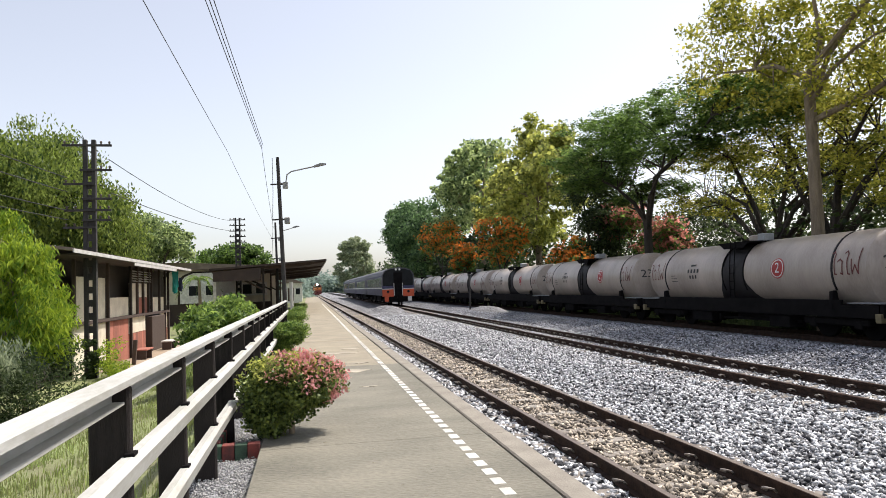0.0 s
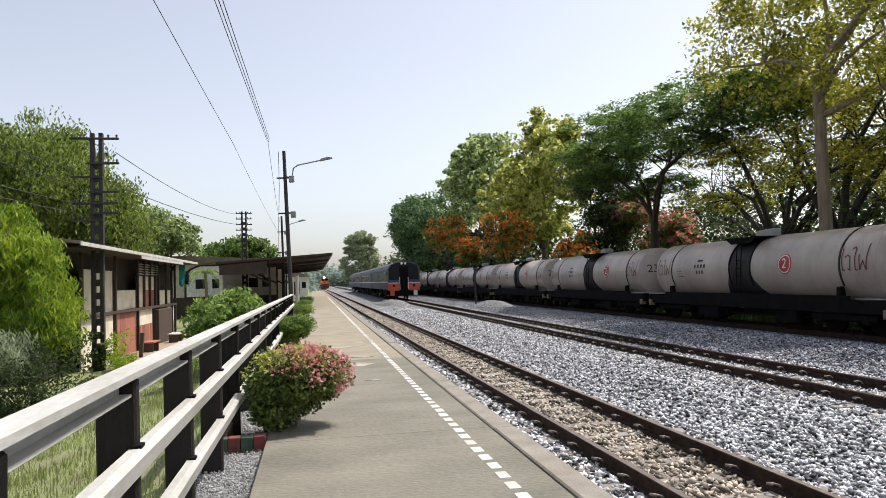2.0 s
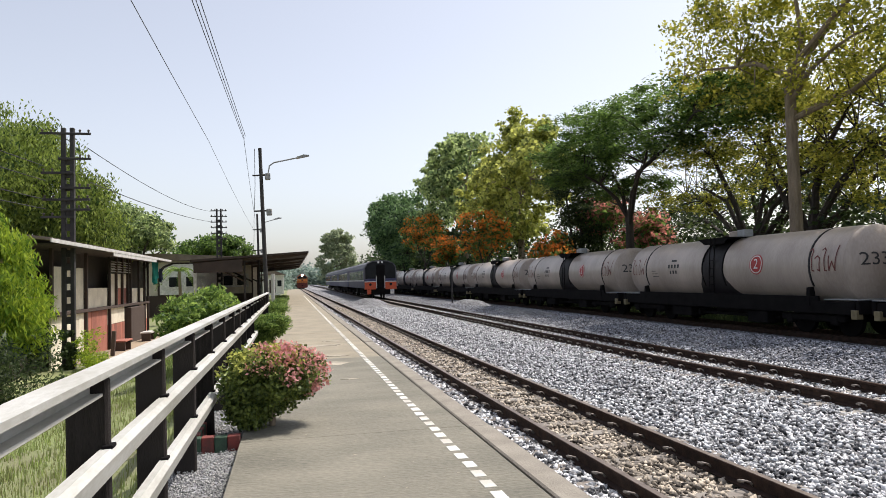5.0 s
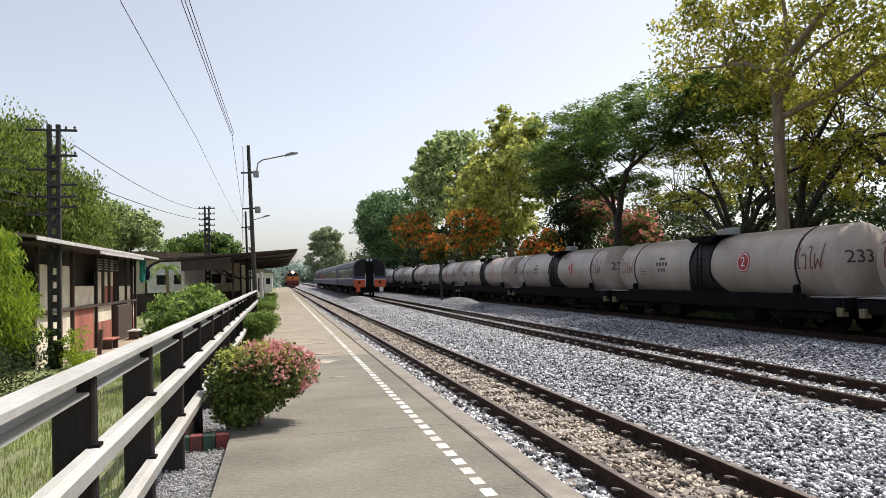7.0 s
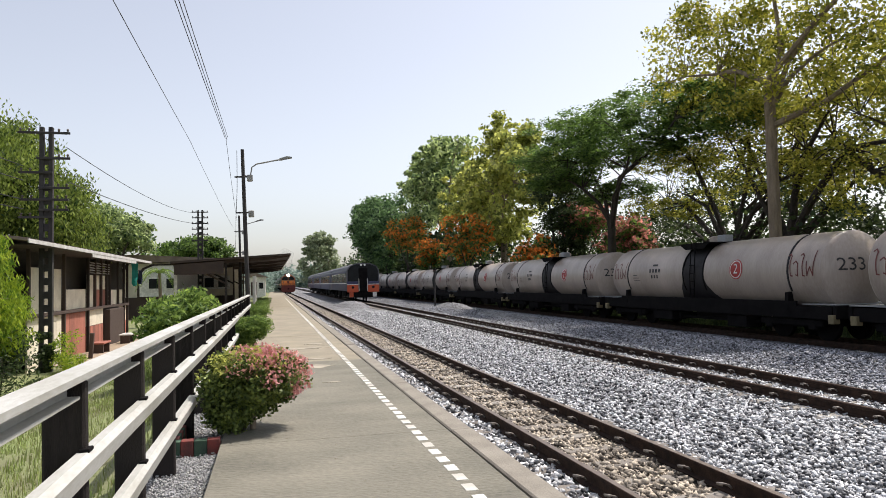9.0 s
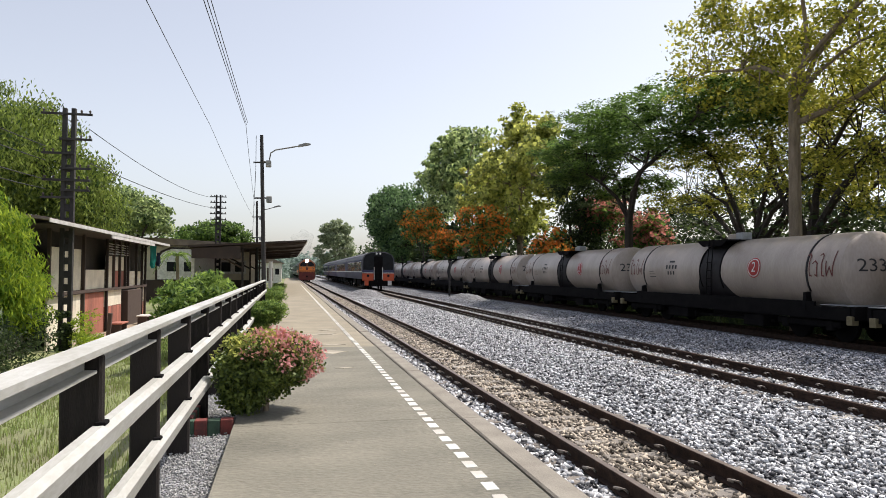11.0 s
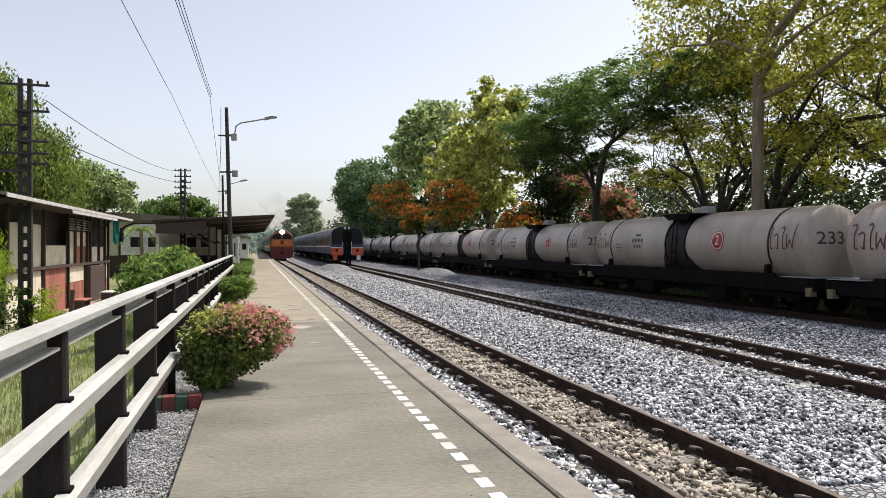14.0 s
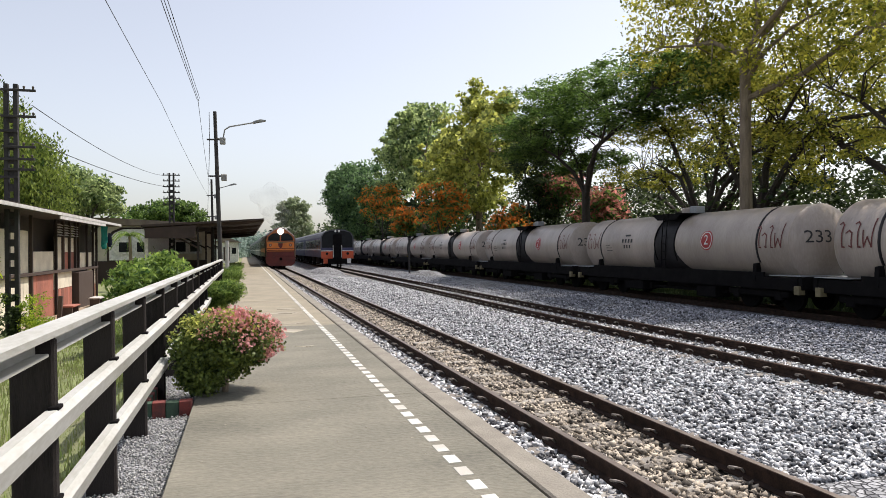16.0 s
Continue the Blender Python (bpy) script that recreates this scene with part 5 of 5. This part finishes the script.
part("end_board", prism(bmesh.new(), [(-5.8, 2.3), (-2.9, 2.3), (-2.9, 3.1), (-5.8, 2.9)], 45.0, 45.06), BROWN, can)


def telegraph_pole(x, y, top, half, arms, label):
    """Two uprights joined by battens; arms: height under the top, and the reach to either side."""
    p = thing("telegraph_pole", label, "telegraph pole", pose(x, y, -1.1))
    h = top + 1.1
    for s in (-1, 1):
        part("upright", cube(s * half - 0.062, s * half + 0.062, -0.08, 0.08, 0, h, 0.01), POLE_DARK, p)
    for k in range(int(h / 0.42) - 2):
        part("batten", cube(-half, half, -0.05, 0.05, 0.3 + k * 0.42, 0.52 + k * 0.42), POLE_DARK, p)
    for drop, x0, x1 in arms:
        z = h - drop
        a = part("crossarm", cube(x0, x1, -0.15, -0.08, z - 0.035, z + 0.035, 0.006), POLE_DARK, p)
        for s in (x0 + 0.07, x0 + 0.32, x1 - 0.32, x1 - 0.07):
            if abs(s) > half + 0.1:
                part("insulator", tube(bmesh.new(), [(s, -0.115, z + 0.03), (s, -0.115, z + 0.11), (s, -0.115, z + 0.14)], [0.02, 0.04, 0.015], 8), INSULATOR, a)
    return p


telegraph_pole(-6.83, 24.0, 6.68, 0.13, ((0.2, -0.78, 0.70), (1.0, -0.25, 0.70), (1.45, -0.75, 0.2), (1.93, -0.2, 0.68), (2.3, -0.72, 0.66), (2.62, -0.2, 0.66), (2.85, -0.75, 0.2)), "dark twin-upright telegraph pole with crossarms on the bank")
telegraph_pole(-5.3, 56.0, 7.4, 0.15, [(0.17 + 0.435 * k, -0.6, 0.6) for k in range(6)], "distant twin-upright telegraph pole by the canopy")


def street_lamp(x, y, h, label, lean, arm=1.9):
    p = thing("street_lamp", label, "street lamp", pose(x, y, 0, 0, lean, 0))
    part("pole", tube(bmesh.new(), [(0, 0, -0.3), (0, 0, h * 0.5), (0, 0, h)], [0.10, 0.085, 0.07], 10), POLE_DARK, p, "dark slim pole")
    part("lamp_arm", tube(bmesh.new(), [(0.07, 0, h - 1.1), (0.28, 0, h - 1.15), (0.36, 0, h - 0.75), (0.55, 0, h - 0.62), (arm - 0.35, 0, h - 0.43)], [0.03] * 5, 8), POLE_GREY, p)
    part("lamp_head", ring_body(bmesh.new(), [(0, [(arm - 0.4, h - 0.46), (arm + 0.12, h - 0.36), (arm + 0.12, h - 0.32), (arm - 0.1, h - 0.29), (arm - 0.4, h - 0.38)]), (0.2, [(arm - 0.4, h - 0.46), (arm + 0.12, h - 0.36), (arm + 0.12, h - 0.32), (arm - 0.1, h - 0.29), (arm - 0.4, h - 0.38)])]), POLE_GREY, p, "grey flat luminaire head")
    for z in (h - 2.65, h - 1.15):
        br = part("bracket", cube(-0.35, 0.2, -0.03, 0.03, z - 0.03, z + 0.03), POLE_DARK, p)
        part("service_box", cube(0.15, 0.38, -0.1, 0.1, z - 0.2, z + 0.08, 0.03), POLE_GREY, br, "pale service box on the pole")
    part("conductor", tube(bmesh.new(), [(-0.22, 0, h - 0.02), (-0.26, 0, h - 1.5), (-0.33, 0, h - 2.6)], [0.012] * 3, 5), CABLE, p)
    return p


street_lamp(-0.95, 30.0, 7.25, "slim dark platform lamp post with one arm", -1.6)
street_lamp(-2.15, 52.0, 6.6, "farther platform lamp post by the canopy", -1.0, 1.6)
sp = thing("white_post", "short white painted post at the fence's end", "post", pose(-1.0, 42.0, 0))
part("shaft", tube(bmesh.new(), [(0, 0, -0.1), (0, 0, 2.1)], [0.11, 0.11], 10), WHITE_STEEL, sp)


def wire(name, a, b, sag, r=0.012):
    a, b = Vector(a), Vector(b)
    pts = [a.lerp(b, k / 24) - Vector((0, 0, sag * 4 * (k / 24) * (1 - k / 24))) for k in range(25)]
    return tagged(obj(name, tube(bmesh.new(), pts, [r] * 25, 5), CABLE), "thin dark overhead wire", "wire", "overhead wires")


for x, z in ((-1.80, 7.8), (-1.90, 7.7), (-2.08, 7.75)):
    wire("overhead_wire", (x, -25.0, z), (x * 0.35 - 1.1, 30.0, z - 0.05), 0.25, 0.010)
wire("overhead_wire", (-1.80, 30.0, 7.7), (-2.4, 52.0, 6.2), 0.2, 0.010)
wire("overhead_wire", (-2.78, -25.0, 7.8), (-3.32, 31.0, 7.75), 0.2, 0.010)
wire("overhead_wire", (-3.32, 31.0, 7.75), (-3.9, 85.0, 7.6), 0.25, 0.009)
wire("overhead_wire", (-6.26, 24.0, 6.05), (-5.85, 56.0, 7.2), 0.4, 0.013)
wire("overhead_wire", (-6.2, 24.0, 4.95), (-5.85, 56.0, 6.4), 0.2, 0.015)
for z in (5.45, 5.0, 4.4, 4.1):
    wire("overhead_wire", (-7.5, 24.0, z), (-9.0, -10.0, z + 1.0), 0.5, 0.014)

# planter beside the bush
pl = thing("planter_kerb", "low red and green striped planter kerb", "planter")
STRIPE_RED, STRIPE_GREEN = mat("faded_red_kerb_paint", (0.24, 0.045, 0.035), (0.09, 0.035, 0.03), 0.85, scale=9), mat("faded_green_kerb_paint", (0.05, 0.10, 0.06), (0.03, 0.05, 0.035), 0.85, scale=9)
for k in range(4):
    part("kerb_block", cube(-1.02 + k * 0.125, -0.90 + k * 0.125, 7.36, 7.48, -0.2, 0.05 + 0.004 * (k % 2), 0.006), STRIPE_RED if k % 2 else STRIPE_GREEN, pl)
for k in range(8):
    part("kerb_block", cube(-1.02, -0.93, 7.50 + k * 0.14, 7.63 + k * 0.14, -0.2, 0.06, 0.006), STRIPE_GREEN if k % 2 else STRIPE_RED, pl)

# things standing between the tracks
mk = thing("marker_post", "slim dark post beside the tank wagons", "post", pose(11.4, 49.0, -0.3))
part("shaft", tube(bmesh.new(), [(0, 0, -0.2), (0, 0, 2.5)], [0.07, 0.06], 8), POLE_DARK, mk)
part("cap", cube(-0.1, 0.1, -0.1, 0.1, 2.5, 2.62, 0.02), POLE_DARK, mk)


def heap(x, y, w, l, h, seed):
    """A low heap of spilt ballast."""
    bm = bmesh.new()
    n = 18
    g = [[bm.verts.new((w * (i / n - 0.5) * 2, l * (j / n - 0.5) * 2, h * max(0.0, 1 - (2 * i / n - 1) ** 2 - (2 * j / n - 1) ** 2) ** 0.8 + 0.05 * noise.noise((i * 0.6, j * 0.6, seed)) - 0.06)) for i in range(n + 1)] for j in range(n + 1)]
    for a, b in zip(g, g[1:]):
        for i in range(n):
            bm.faces.new((a[i], a[i + 1], b[i + 1], b[i])).smooth = True
    return tagged(obj("spoil_mound", bm, BALLAST, m=pose(x, y, ground_height(x, y))), "low heap of spilt grey ballast", "mound", "spoil mounds")


heap(6.3, 57.0, 1.3, 6.0, 0.45, 1)
heap(11.7, 45.0, 0.9, 4.0, 0.4, 2)
heap(11.3, 33.0, 0.9, 5.0, 0.2, 3)

# worn cement patches on the platform, a few millimetres proud
def cement_patch(x, y, w, l, seed):
    rng = random.Random(seed)
    out = [(math.cos(k * math.tau / 18) * w * rng.uniform(0.45, 1.15), math.sin(k * math.tau / 18) * l * rng.uniform(0.35, 1.25)) for k in range(18)]
    bm = bmesh.new()
    top = [bm.verts.new((a, b, 0.0)) for a, b in out]
    low = [bm.verts.new((a * 1.03, b * 1.03, -0.012)) for a, b in out]
    bm.faces.new(top)
    for k in range(18):
        bm.faces.new((low[k], low[(k + 1) % 18], top[(k + 1) % 18], top[k]))
    return part("cement_patch", bm, PATCH, platform, "pale worn cement patch", pose(x, y, 0.0065))


for i, (x, y, w, l) in enumerate(((0.75, 13.6, 0.40, 0.30), (0.95, 14.9, 0.28, 0.12), (0.7, 17.4, 0.62, 0.22), (1.05, 18.6, 0.3, 0.2), (0.35, 16.6, 0.2, 0.12), (0.9, 11.3, 0.16, 0.06))):
    cement_patch(x, y, w, l, i)
for i in range(22):
    r = random.Random(i + 300)
    q = r.uniform(0.005, 0.013)
    cement_patch(r.uniform(-0.4, 1.35), 3.2 + 6.5 * r.random() ** 1.2, q * 1.6, q * 0.7, i + 400)

# annex at the far end of the platform
annex = thing("platform_annex", "small whitewashed annex past the canopy", "hut", pose(-2.6, 108, 0))
part("wall", cube(-1.6, 1.6, 0, 9, -0.3, 2.7), PORCELAIN, annex)
part("roof", prism(bmesh.new(), [(-2.0, 2.71), (2.0, 2.71), (0, 3.5)], -0.5, 9.5), TIN, annex)
part("door", cube(-0.5, 0.4, -0.03, 0.0, 0.0, 2.0), BROWN, annex)
part("window", cube(0.7, 1.3, -0.03, 0.0, 1.0, 1.9), GLASS, annex)

motions()
